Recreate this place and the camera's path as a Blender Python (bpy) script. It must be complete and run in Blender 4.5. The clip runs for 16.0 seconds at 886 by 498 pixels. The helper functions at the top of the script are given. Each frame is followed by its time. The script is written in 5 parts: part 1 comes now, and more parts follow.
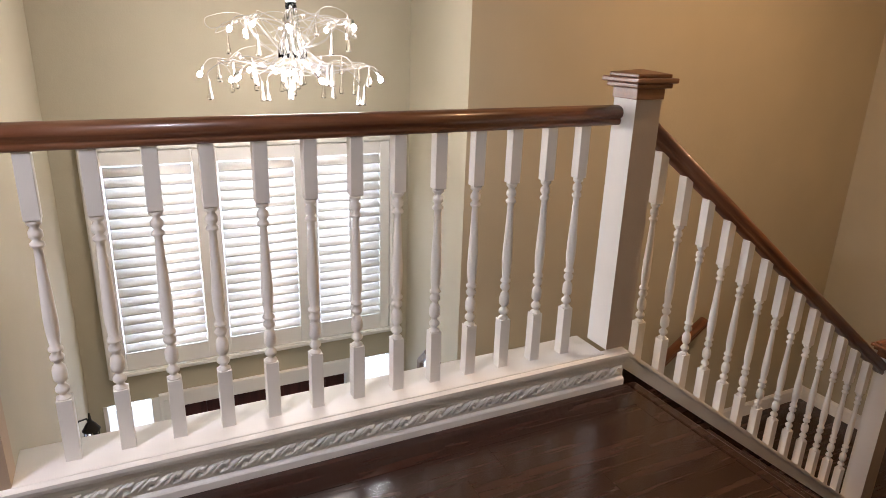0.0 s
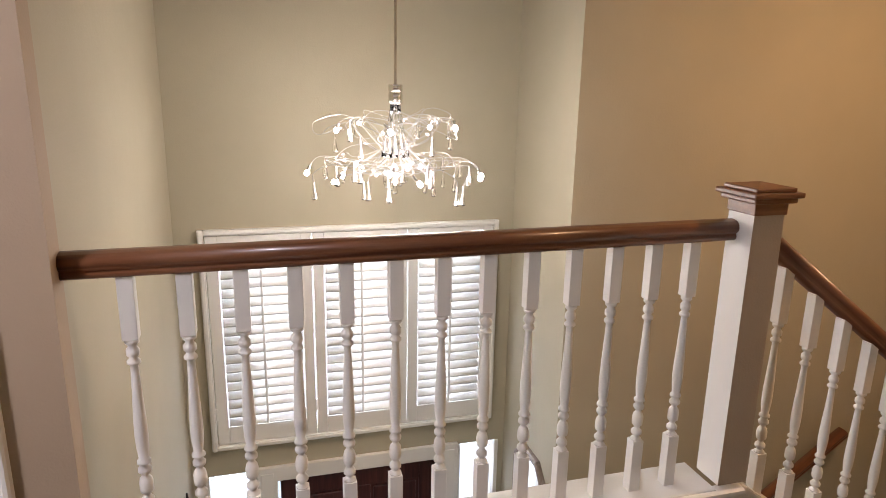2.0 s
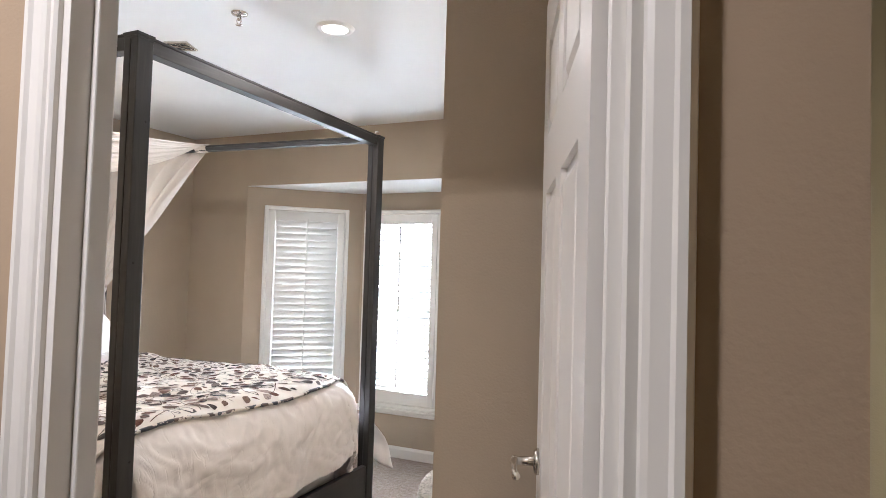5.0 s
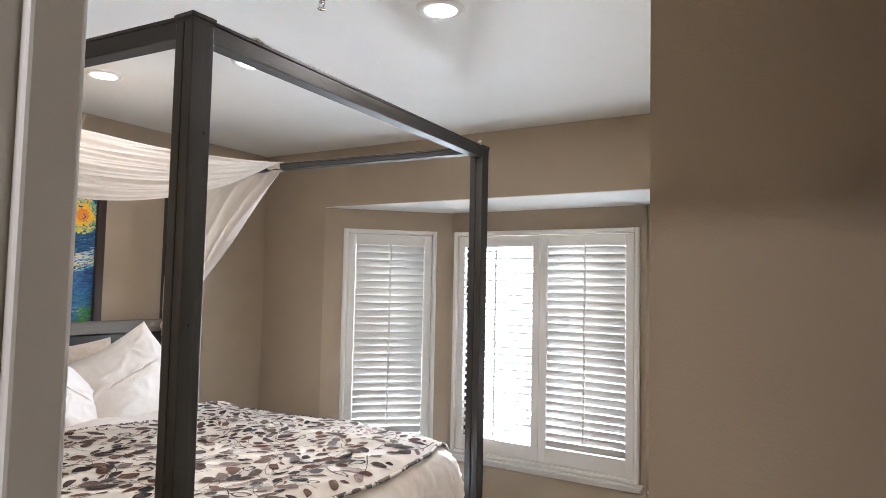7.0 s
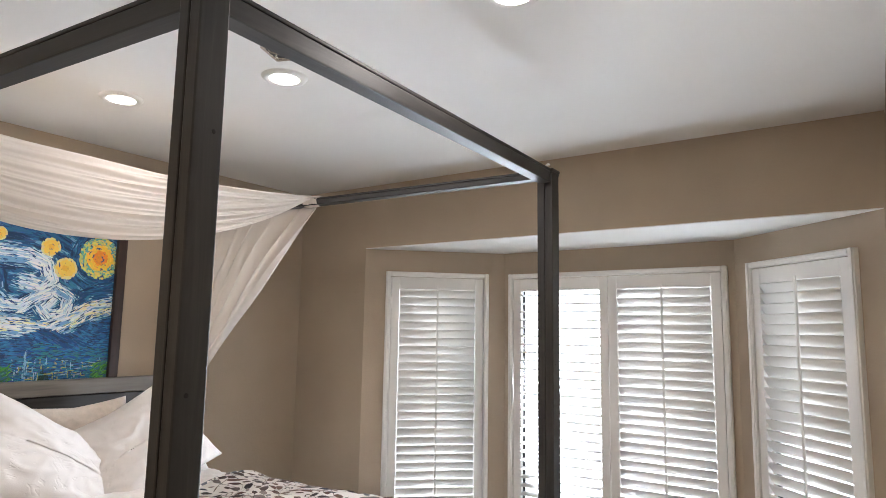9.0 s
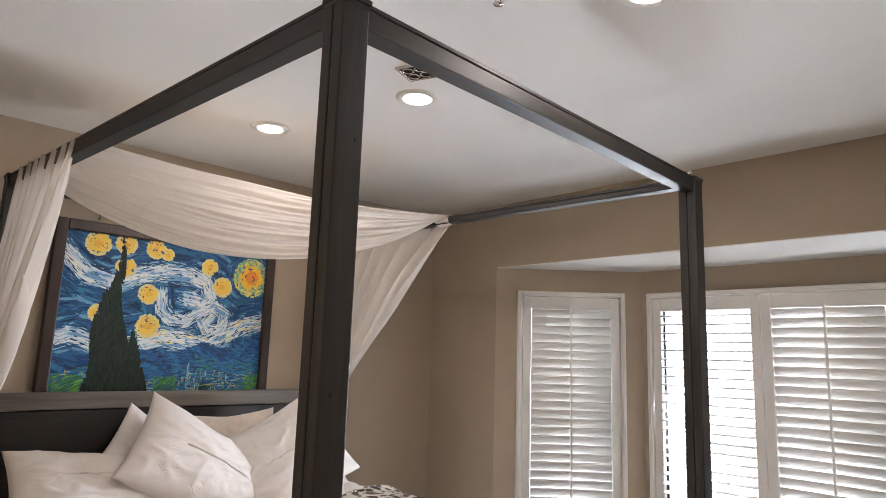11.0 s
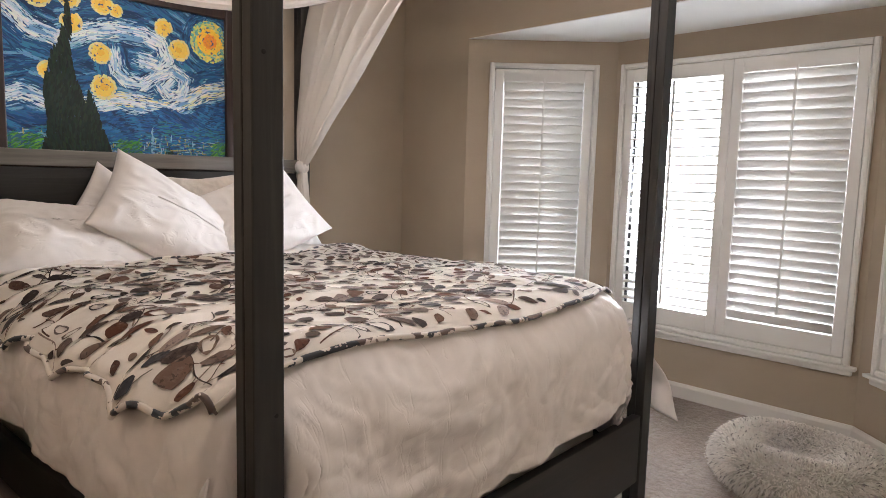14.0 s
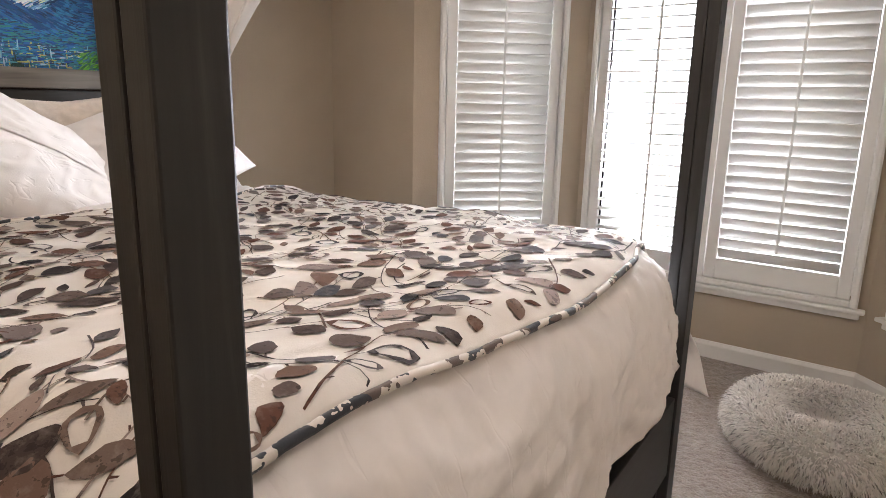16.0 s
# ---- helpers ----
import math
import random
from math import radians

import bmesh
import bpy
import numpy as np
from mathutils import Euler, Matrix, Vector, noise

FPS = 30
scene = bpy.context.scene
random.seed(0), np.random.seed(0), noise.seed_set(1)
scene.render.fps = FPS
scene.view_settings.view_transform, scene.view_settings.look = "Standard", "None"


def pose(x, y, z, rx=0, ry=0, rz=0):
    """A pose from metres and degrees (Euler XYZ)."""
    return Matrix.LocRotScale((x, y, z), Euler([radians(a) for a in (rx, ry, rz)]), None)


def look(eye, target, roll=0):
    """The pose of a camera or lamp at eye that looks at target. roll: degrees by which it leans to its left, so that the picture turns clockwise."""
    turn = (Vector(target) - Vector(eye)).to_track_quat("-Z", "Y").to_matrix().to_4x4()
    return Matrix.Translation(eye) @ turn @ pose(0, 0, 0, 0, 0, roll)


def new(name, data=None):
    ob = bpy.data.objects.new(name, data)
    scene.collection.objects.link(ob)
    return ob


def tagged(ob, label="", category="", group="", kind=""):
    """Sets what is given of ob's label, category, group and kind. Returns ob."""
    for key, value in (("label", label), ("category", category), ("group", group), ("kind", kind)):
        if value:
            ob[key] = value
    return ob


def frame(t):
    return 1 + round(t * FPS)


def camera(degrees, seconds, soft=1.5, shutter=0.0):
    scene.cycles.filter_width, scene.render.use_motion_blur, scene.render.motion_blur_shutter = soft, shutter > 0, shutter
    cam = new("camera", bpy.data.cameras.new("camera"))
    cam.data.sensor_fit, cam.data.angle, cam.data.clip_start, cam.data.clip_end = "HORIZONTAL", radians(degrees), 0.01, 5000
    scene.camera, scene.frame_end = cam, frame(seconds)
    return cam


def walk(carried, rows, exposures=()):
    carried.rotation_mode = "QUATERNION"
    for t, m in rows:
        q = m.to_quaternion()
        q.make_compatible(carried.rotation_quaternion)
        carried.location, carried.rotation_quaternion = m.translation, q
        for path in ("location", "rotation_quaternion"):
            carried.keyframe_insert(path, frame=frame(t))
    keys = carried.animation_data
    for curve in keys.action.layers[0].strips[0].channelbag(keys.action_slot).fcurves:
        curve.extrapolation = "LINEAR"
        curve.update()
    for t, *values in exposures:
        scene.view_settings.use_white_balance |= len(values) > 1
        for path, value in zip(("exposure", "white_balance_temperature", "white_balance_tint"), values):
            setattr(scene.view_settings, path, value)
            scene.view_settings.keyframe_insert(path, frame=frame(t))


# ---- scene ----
cam = camera(69.4, 16.0, soft=0.8)
PATH = [
    (0, (0.258, 0.202, 1.192), (1.106, 1.902, 0.566), 1.9),
    (0.5, (0.213, 0.13, 1.175), (0.845, 1.923, 0.553), 1.2),
    (1, (0.233, 0.101, 1.231), (0.796, 1.912, 0.597), 1.0),
    (1.5, (0.302, 0.16, 1.302), (0.825, 1.982, 0.666), 1.0),
    (2, (0.36, 0.295, 1.352), (0.894, 2.163, 0.876), 1.1),
    (2.5, (0.321, 0.463, 1.368), (0.782, 2.389, 1.09), 1.0),
    (3, (0.191, 0.648, 1.399), (0.485, 2.621, 1.255), 1.1),
    (3.5, (0.098, 0.783, 1.403), (0.172, 2.781, 1.349), 1.3),
    (4, (0.009, 0.979, 1.419), (-0.248, 2.963, 1.439), 2.0),
    (4.5, (-0.042, 1.066, 1.43), (-0.66, 2.968, 1.48), 1.5),
    (5, (-0.178, 1.173, 1.418), (-1.023, 2.984, 1.497), 1.7),
    (7.5, (-0.758, 1.734, 1.546), (-1.798, 3.437, 1.68), 1.2),
    (8, (-0.858, 1.837, 1.535), (-1.909, 3.526, 1.736), 1.2),
    (10.5, (-1.013, 1.979, 1.54), (-2.336, 3.445, 1.857), 1.6),
    (11, (-1.008, 1.963, 1.498), (-2.424, 3.337, 1.827), 1.9),
    (11.5, (-0.984, 1.959, 1.46), (-2.445, 3.285, 1.787), 1.8),
    (12, (-0.935, 1.926, 1.427), (-2.43, 3.228, 1.691), 1.9),
    (12.5, (-0.917, 1.917, 1.378), (-2.428, 3.217, 1.536), 1.8),
    (13, (-0.954, 1.944, 1.361), (-2.451, 3.271, 1.38), 1.8),
    (13.5, (-0.964, 2.013, 1.275), (-2.414, 3.387, 1.183), 1.4),
    (14, (-0.959, 2.036, 1.226), (-2.339, 3.466, 1.001), 1.5),
    (14.5, (-1.027, 2.023, 1.164), (-2.326, 3.506, 0.828), 1.5),
    (15, (-1.136, 2.175, 1.162), (-2.365, 3.696, 0.743), 1.5),
    (15.5, (-1.283, 2.298, 1.192), (-2.474, 3.841, 0.743), 1.3),
    (16, (-1.548, 2.358, 1.214), (-2.68, 3.944, 0.762), 1.2),
]
walk(cam, [(t, look(eye, target, roll)) for t, eye, target, roll in PATH],
     exposures=[(0, 1.05, 5650, 16), (1.5, 1.0, 5700, 16), (3.0, 0.85, 5950, 18), (3.5, 0.5, 6000, 17), (4.0, 0.35, 5950, 14), (4.5, 0.1, 5850, 12), (5, 0.05, 5900, 11), (7.5, -0.38, 6000, 10), (8.2, -0.32, 6000, 10), (10.5, -0.65, 6350, 14), (13, -0.65, 6300, 14), (15, -0.32, 6300, 14), (16, -0.4, 6350, 14)])

# ---- world, sun, large lights ----
world = bpy.data.worlds.new("world")
scene.world = world
world.use_nodes = True
wn = world.node_tree
sky = wn.nodes.new("ShaderNodeTexSky")
sky.sky_type = 'NISHITA'
sky.sun_disc = False
sky.sun_elevation = radians(48)
sky.sun_rotation = radians(200)
wn.links.new(sky.outputs[0], wn.nodes["Background"].inputs[0])
wn.nodes["Background"].inputs[1].default_value = 0.15
sun_data = bpy.data.lights.new("sun", 'SUN')
sun_data.energy, sun_data.angle, sun_data.color = 2.5, radians(0.5), (1.0, 0.95, 0.88)
sun = new("sun", sun_data)
sun.matrix_world = look((0, 0, 0), (0.25, 0.65, -0.8))


def lamp_area(name, m, sx, sy, energy, color, shape='RECTANGLE', spread=180):
    d = bpy.data.lights.new(name, 'AREA')
    d.shape, d.size, d.size_y, d.energy, d.color = shape, sx, sy, energy, color
    d.spread = radians(spread)
    o = new(name, d)
    o.matrix_world = m
    return o


DAY = (0.86, 0.93, 1.0)
WARM = (1.0, 0.72, 0.46)
# daylight standing in the window openings
BYL = 5.676
lamp_area("bay_daylight", look((-2.60, BYL, 1.12), (-1.0, 0, 2.3)), 0.56, 1.44, 215, DAY, spread=118)
lamp_area("bay_daylight_shut", look((-1.93, BYL, 1.15), (-1.93, 0, 1.1)), 0.56, 1.40, 22, DAY)
lamp_area("bay_daylight_west", look((-3.40, 5.36, 1.15), (-2.6, 4.55, 1.3)), 0.56, 1.45, 20, DAY)
lamp_area("bay_daylight_east", look((-1.14, 5.36, 1.15), (-1.94, 4.55, 1.3)), 0.56, 1.45, 20, DAY)
lamp_area("foyer_daylight", look((0.84, 3.82, 0.05), (0.84, 0, -0.1)), 1.5, 1.2, 24, DAY)
# recessed lamps of the bedroom
LAMPS = ((-2.70, 3.447), (-3.417, 3.247), (-1.735, 3.372))
for lx, ly in LAMPS:
    lamp_area("recessed_light_lamp", look((lx, ly, 2.405), (lx, ly, 0)), 0.12, 0.12, 8.0, (1.0, 0.89, 0.80), 'DISK')
# the chandelier's bulbs light the stair hall
cl = bpy.data.lights.new("chandelier_lamp", 'POINT')
cl.energy, cl.color, cl.shadow_soft_size = 14.0, (1.0, 0.86, 0.68), 0.30
new("chandelier_lamp", cl).location = (0.872, 2.80, 1.08)
# unseen fill lamps, added overhead to brighten the hall and the stair wall
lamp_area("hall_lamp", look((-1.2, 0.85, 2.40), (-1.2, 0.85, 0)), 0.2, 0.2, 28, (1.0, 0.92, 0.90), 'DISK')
lamp_area("stair_lamp", look((3.1, 1.6, 2.40), (3.1, 1.7, 0)), 0.2, 0.2, 18, (1.0, 0.57, 0.24), 'DISK')


# ---- materials ----
def material(name, color, rough=0.6, metal=0.0, spec=0.5):
    m = bpy.data.materials.new(name)
    m.use_nodes = True
    b = m.node_tree.nodes["Principled BSDF"]
    b.inputs["Base Color"].default_value = (*color, 1)
    b.inputs["Roughness"].default_value = rough
    b.inputs["Metallic"].default_value = metal
    b.inputs["Specular IOR Level"].default_value = spec
    return m


def nodes_of(m):
    t = m.node_tree
    return t, t.nodes["Principled BSDF"]


def coords(t, scale=(1, 1, 1), kind="Object"):
    tc = t.nodes.new("ShaderNodeTexCoord")
    mp = t.nodes.new("ShaderNodeMapping")
    mp.inputs["Scale"].default_value = scale
    t.links.new(tc.outputs[kind], mp.inputs[0])
    return mp.outputs[0]


def noise_tex(t, vec, scale, detail=4, rough=0.55, distort=0.0):
    n = t.nodes.new("ShaderNodeTexNoise")
    n.inputs["Scale"].default_value = scale
    n.inputs["Detail"].default_value = detail
    n.inputs["Roughness"].default_value = rough
    n.inputs["Distortion"].default_value = distort
    t.links.new(vec, n.inputs["Vector"])
    return n.outputs["Fac"]


def ramp(t, fac, stops):
    r = t.nodes.new("ShaderNodeValToRGB")
    els = r.color_ramp.elements
    while len(els) < len(stops):
        els.new(0.5)
    for e, (p, c) in zip(els, stops):
        e.position, e.color = p, (*c, 1) if len(c) == 3 else c
    t.links.new(fac, r.inputs[0])
    return r.outputs[0]


def mix(t, a, b, fac, mode='MIX'):
    n = t.nodes.new("ShaderNodeMix")
    n.data_type, n.blend_type = 'RGBA', mode
    for sock, v in ((n.inputs[6], a), (n.inputs[7], b), (n.inputs[0], fac)):
        if isinstance(v, (int, float)):
            sock.default_value = v
        elif isinstance(v, tuple):
            sock.default_value = (*v, 1)
        else:
            t.links.new(v, sock)
    return n.outputs[2]


def bump(t, b, height, strength, distance=0.002):
    n = t.nodes.new("ShaderNodeBump")
    n.inputs["Strength"].default_value = strength
    n.inputs["Distance"].default_value = distance
    t.links.new(height, n.inputs["Height"])
    t.links.new(n.outputs[0], b.inputs["Normal"])


def arith(t, op, a, b=None, c=None):
    n = t.nodes.new("ShaderNodeMath")
    n.operation = op
    for i, v in enumerate((a, b, c)):
        if v is None:
            continue
        if isinstance(v, (int, float)):
            n.inputs[i].default_value = v
        else:
            t.links.new(v, n.inputs[i])
    return n.outputs[0]


def paint(name, color, rough=0.7, amount=0.05, relief=0.25, fine=220):
    """Wall paint with roller texture and faint blotches."""
    m = material(name, color, rough, spec=0.3)
    t, b = nodes_of(m)
    v = coords(t)
    big = noise_tex(t, v, 1.7, 3)
    dark = tuple(c * (1 - amount) for c in color)
    lite = tuple(min(1, c * (1 + amount)) for c in color)
    t.links.new(ramp(t, big, ((0.3, dark), (0.7, lite))), b.inputs["Base Color"])
    f1 = noise_tex(t, v, fine, 2)
    f2 = noise_tex(t, v, fine / 6, 3)
    bump(t, b, arith(t, 'ADD', f1, arith(t, 'MULTIPLY', f2, 1.5)), relief, 0.0016)
    return m


def wood(name, c1, c2, c3, axis=0, rough=0.4, scale=1.0, coat=0.0, relief=0.15):
    """Grain runs along the local axis."""
    m = material(name, c2, rough)
    t, b = nodes_of(m)
    s = [26 * scale] * 3
    s[axis] = 1.6 * scale
    info = t.nodes.new("ShaderNodeObjectInfo")
    tc = t.nodes.new("ShaderNodeTexCoord")
    off = t.nodes.new("ShaderNodeVectorMath")
    off.operation = 'ADD'
    sep = t.nodes.new("ShaderNodeCombineXYZ")
    for k in range(3):
        t.links.new(arith(t, 'MULTIPLY', info.outputs["Random"], 3.0 + 7 * k), sep.inputs[k])
    t.links.new(tc.outputs["Object"], off.inputs[0])
    t.links.new(sep.outputs[0], off.inputs[1])
    mp = t.nodes.new("ShaderNodeMapping")
    mp.inputs["Scale"].default_value = s
    t.links.new(off.outputs[0], mp.inputs[0])
    g = noise_tex(t, mp.outputs[0], 1.6, 6, 0.62, 0.6)
    col = ramp(t, g, ((0.28, c1), (0.5, c2), (0.72, c3)))
    blot = noise_tex(t, off.outputs[0], 3.0, 3)
    col = mix(t, col, c1, arith(t, 'MULTIPLY', arith(t, 'SUBTRACT', blot, 0.35), 0.5))
    t.links.new(col, b.inputs["Base Color"])
    t.links.new(arith(t, 'ADD', arith(t, 'MULTIPLY', g, 0.2), rough - 0.1), b.inputs["Roughness"])
    b.inputs["Coat Weight"].default_value = coat
    b.inputs["Coat Roughness"].default_value = 0.12
    bump(t, b, g, relief, 0.002)
    return m


def cloth(name, color, rough=0.85, weave=900, relief=0.2, sheen=0.2, vary=0.04):
    m = material(name, color, rough, spec=0.2)
    t, b = nodes_of(m)
    v = coords(t)
    w = noise_tex(t, v, weave, 2)
    f = noise_tex(t, v, 24, 4)
    dark = tuple(c * (1 - vary) for c in color)
    t.links.new(ramp(t, f, ((0.35, dark), (0.65, color))), b.inputs["Base Color"])
    b.inputs["Sheen Weight"].default_value = sheen
    bump(t, b, arith(t, 'ADD', w, arith(t, 'MULTIPLY', f, 2.0)), relief, 0.0015)
    return m


def emitter(name, color, strength):
    m = material(name, color, 0.5)
    _, b = nodes_of(m)
    b.inputs["Emission Color"].default_value = (*color, 1)
    b.inputs["Emission Strength"].default_value = strength
    return m


def clear_glass(name, rough=0.0, color=(1, 1, 1)):
    m = material(name, color, rough)
    _, b = nodes_of(m)
    b.inputs["Transmission Weight"].default_value = 1.0
    b.inputs["IOR"].default_value = 1.45
    return m


M_FOYER = paint("foyer_paint", (0.45, 0.405, 0.295), 0.7, 0.05, 0.4, 150)
M_BED = paint("bedroom_paint", (0.41, 0.333, 0.248), 0.7, 0.06, 0.55, 150)
M_HALL = paint("hall_paint", (0.43, 0.325, 0.225), 0.65, 0.06, 0.5, 130)
M_CEIL = paint("ceiling_paint", (0.78, 0.77, 0.74), 0.85, 0.02, 0.2, 160)
M_TRIM = paint("white_trim_paint", (0.80, 0.77, 0.72), 0.38, 0.02, 0.05, 60)
M_SHUT = paint("shutter_paint", (0.82, 0.80, 0.76), 0.4, 0.02, 0.03, 60)
M_DOORP = paint("door_paint", (0.80, 0.77, 0.73), 0.3, 0.02, 0.05, 60)
M_RAIL = wood("handrail_wood", (0.07, 0.022, 0.009), (0.15, 0.055, 0.022), (0.21, 0.085, 0.036), 0, 0.36, 1.0, 0.25)
M_CAPW = wood("newel_cap_wood", (0.10, 0.035, 0.015), (0.19, 0.075, 0.03), (0.26, 0.11, 0.048), 0, 0.38, 1.0, 0.2)
M_FLOOR = wood("dark_floor_wood", (0.012, 0.0042, 0.0024), (0.028, 0.0088, 0.0048), (0.050, 0.016, 0.0085), 0, 0.26, 0.7, 0.3, 0.10)
M_BEDW = wood("bed_wood", (0.009, 0.008, 0.007), (0.019, 0.017, 0.0148), (0.036, 0.032, 0.028), 2, 0.5, 0.9, 0.0, 0.3)
M_BEDX = wood("bed_wood_along", (0.009, 0.008, 0.007), (0.019, 0.017, 0.0148), (0.036, 0.032, 0.028), 0, 0.5, 0.9, 0.0, 0.3)
M_BEDY = wood("bed_wood_across", (0.009, 0.008, 0.007), (0.019, 0.017, 0.0148), (0.036, 0.032, 0.028), 1, 0.5, 0.9, 0.0, 0.3)
M_CHROME = material("polished_chrome", (0.75, 0.74, 0.72), 0.12, 1.0)
M_NICKEL = material("satin_nickel", (0.62, 0.58, 0.52), 0.25, 1.0)
M_DARK = material("blackened_metal", (0.015, 0.014, 0.013), 0.4, 0.6)
M_PANE = clear_glass("window_glass")
M_CRYSTAL = clear_glass("crystal", 0.12)

# carpet: tufted pile, mottled browner in random patches
M_CARPET = material("carpet_pile", (0.40, 0.33, 0.27), 0.95, spec=0.1)
t, b = nodes_of(M_CARPET)
v = coords(t)
tuft = noise_tex(t, v, 120, 3, 0.7)
clump = noise_tex(t, v, 34, 4, 0.6)
patch = noise_tex(t, v, 2.6, 3)
col = ramp(t, tuft, ((0.28, (0.11, 0.082, 0.063)), (0.5, (0.30, 0.237, 0.188)), (0.74, (0.50, 0.41, 0.34))))
col = mix(t, col, ramp(t, clump, ((0.34, (0.17, 0.13, 0.105)), (0.66, (0.48, 0.41, 0.35)))), 0.45)
col = mix(t, col, (0.24, 0.17, 0.13), arith(t, 'MULTIPLY', arith(t, 'MAXIMUM', arith(t, 'SUBTRACT', patch, 0.42), 0.0), 2.4))
t.links.new(col, b.inputs["Base Color"])
b.inputs["Sheen Weight"].default_value = 0.3
bump(t, b, arith(t, 'ADD', tuft, arith(t, 'MULTIPLY', clump, 2.2)), 0.9, 0.008)


# ---- geometry helpers ----
def part(name, bm, mat, parent=None, label="", smooth=False):
    me = bpy.data.meshes.new(name)
    bm.normal_update()
    bm.to_mesh(me)
    bm.free()
    for mm in (mat if isinstance(mat, (list, tuple)) else (mat,)):
        me.materials.append(mm)
    if smooth:
        me.shade_smooth()
    o = new(name, me)
    o.parent = parent
    if label:
        o["label"] = label
    return o


def again(name, ob, parent, m):
    """Another piece on the same mesh."""
    o = new(name, ob.data)
    o.parent = parent
    o.matrix_basis = m
    return o


def thing(name, label, category, m=None, group="", kind=""):
    o = new(name)
    o.empty_display_size = 0.1
    if m is not None:
        o.matrix_world = m
    return tagged(o, label, category, group, kind)


def box(bm, x0, x1, y0, y1, z0, z1, bev=0.0, m=None):
    c = Vector(((x0 + x1) / 2, (y0 + y1) / 2, (z0 + z1) / 2))
    s = Matrix.Diagonal((abs(x1 - x0), abs(y1 - y0), abs(z1 - z0), 1))
    r = bmesh.ops.create_cube(bm, size=1.0, matrix=(m or Matrix()) @ Matrix.Translation(c) @ s)
    if bev:
        es = list({e for v in r["verts"] for e in v.link_edges})
        bmesh.ops.bevel(bm, geom=es, offset=bev, segments=2, affect='EDGES', profile=0.5)
    return bm


def block(x0, x1, y0, y1, z0, z1, bev=0.0):
    return box(bmesh.new(), x0, x1, y0, y1, z0, z1, bev)


def lathe(bm, profile, n=16, m=None):
    """Turns (radius, z) pairs round the z axis."""
    m = m or Matrix()
    rings = []
    for r, z in profile:
        rings.append([bm.verts.new(m @ Vector((r * math.cos(2 * math.pi * k / n), r * math.sin(2 * math.pi * k / n), z))) for k in range(n)])
    for a, c in zip(rings, rings[1:]):
        for k in range(n):
            bm.faces.new((a[k], a[(k + 1) % n], c[(k + 1) % n], c[k]))
    bm.faces.new(rings[0][::-1])
    bm.faces.new(rings[-1])
    return bm


def tube(bm, pts, radius, n=6):
    """A round wire through points."""
    rings = []
    for i, p in enumerate(pts):
        d = (pts[min(i + 1, len(pts) - 1)] - pts[max(i - 1, 0)]).normalized()
        a = d.orthogonal().normalized() if i == 0 else (ref - d * ref.dot(d)).normalized()
        ref = a
        c = d.cross(a)
        r = radius(i / (len(pts) - 1)) if callable(radius) else radius
        rings.append([bm.verts.new(p + r * (math.cos(2 * math.pi * k / n) * a + math.sin(2 * math.pi * k / n) * c)) for k in range(n)])
    for a, c in zip(rings, rings[1:]):
        for k in range(n):
            bm.faces.new((a[k], a[(k + 1) % n], c[(k + 1) % n], c[k]))
    bm.faces.new(rings[0][::-1])
    bm.faces.new(rings[-1])
    return bm


def extrude(bm, section, m0, m1):
    """A solid with the closed 2D section (x, z of the section's frame) swept straight from pose m0 to pose m1."""
    a = [bm.verts.new(m0 @ Vector((p, 0, q))) for p, q in section]
    c = [bm.verts.new(m1 @ Vector((p, 0, q))) for p, q in section]
    n = len(section)
    for k in range(n):
        bm.faces.new((a[k], a[(k + 1) % n], c[(k + 1) % n], c[k]))
    bm.faces.new(a[::-1])
    bm.faces.new(c)
    bmesh.ops.recalc_face_normals(bm, faces=bm.faces[:])
    return bm


def sheet(nu, nv, f, thick=0.0):
    """A grid of nu by nv cells through f(u, v), u and v from 0 to 1."""
    bm = bmesh.new()
    g = [[bm.verts.new(f(i / nu, j / nv)) for j in range(nv + 1)] for i in range(nu + 1)]
    for i in range(nu):
        for j in range(nv):
            bm.faces.new((g[i][j], g[i + 1][j], g[i + 1][j + 1], g[i][j + 1]))
    return bm


def setting(name, bm, mat, label, category="wall"):
    return tagged(part(name, bm, mat), label, category, "", "structure")


# ---- the shell ----
YH, YB = 1.785, 1.86          # hall face and bedroom face of the wall with the door
DX0, DX1, DZ = -1.10, -0.277, 2.04    # door opening
XW, YW = -4.17, 4.95         # bed wall, window wall
XA, YA = -0.91, 2.72         # corner of the closet wall by the door
CZ = 2.44                    # ceilings of bedroom and hall
FX0, FX1, FY, FZ = -0.085, 1.737, 3.66, 3.3   # foyer void
YO = 2.95                    # wall beside the stairs
FL = -2.75                   # foyer floor
BX0, BX1, BY = -2.95, -1.586, 5.56   # back of the bay
BXL, BXR, BZ = -3.60, -0.936, 2.045   # opening of the bay in the window wall

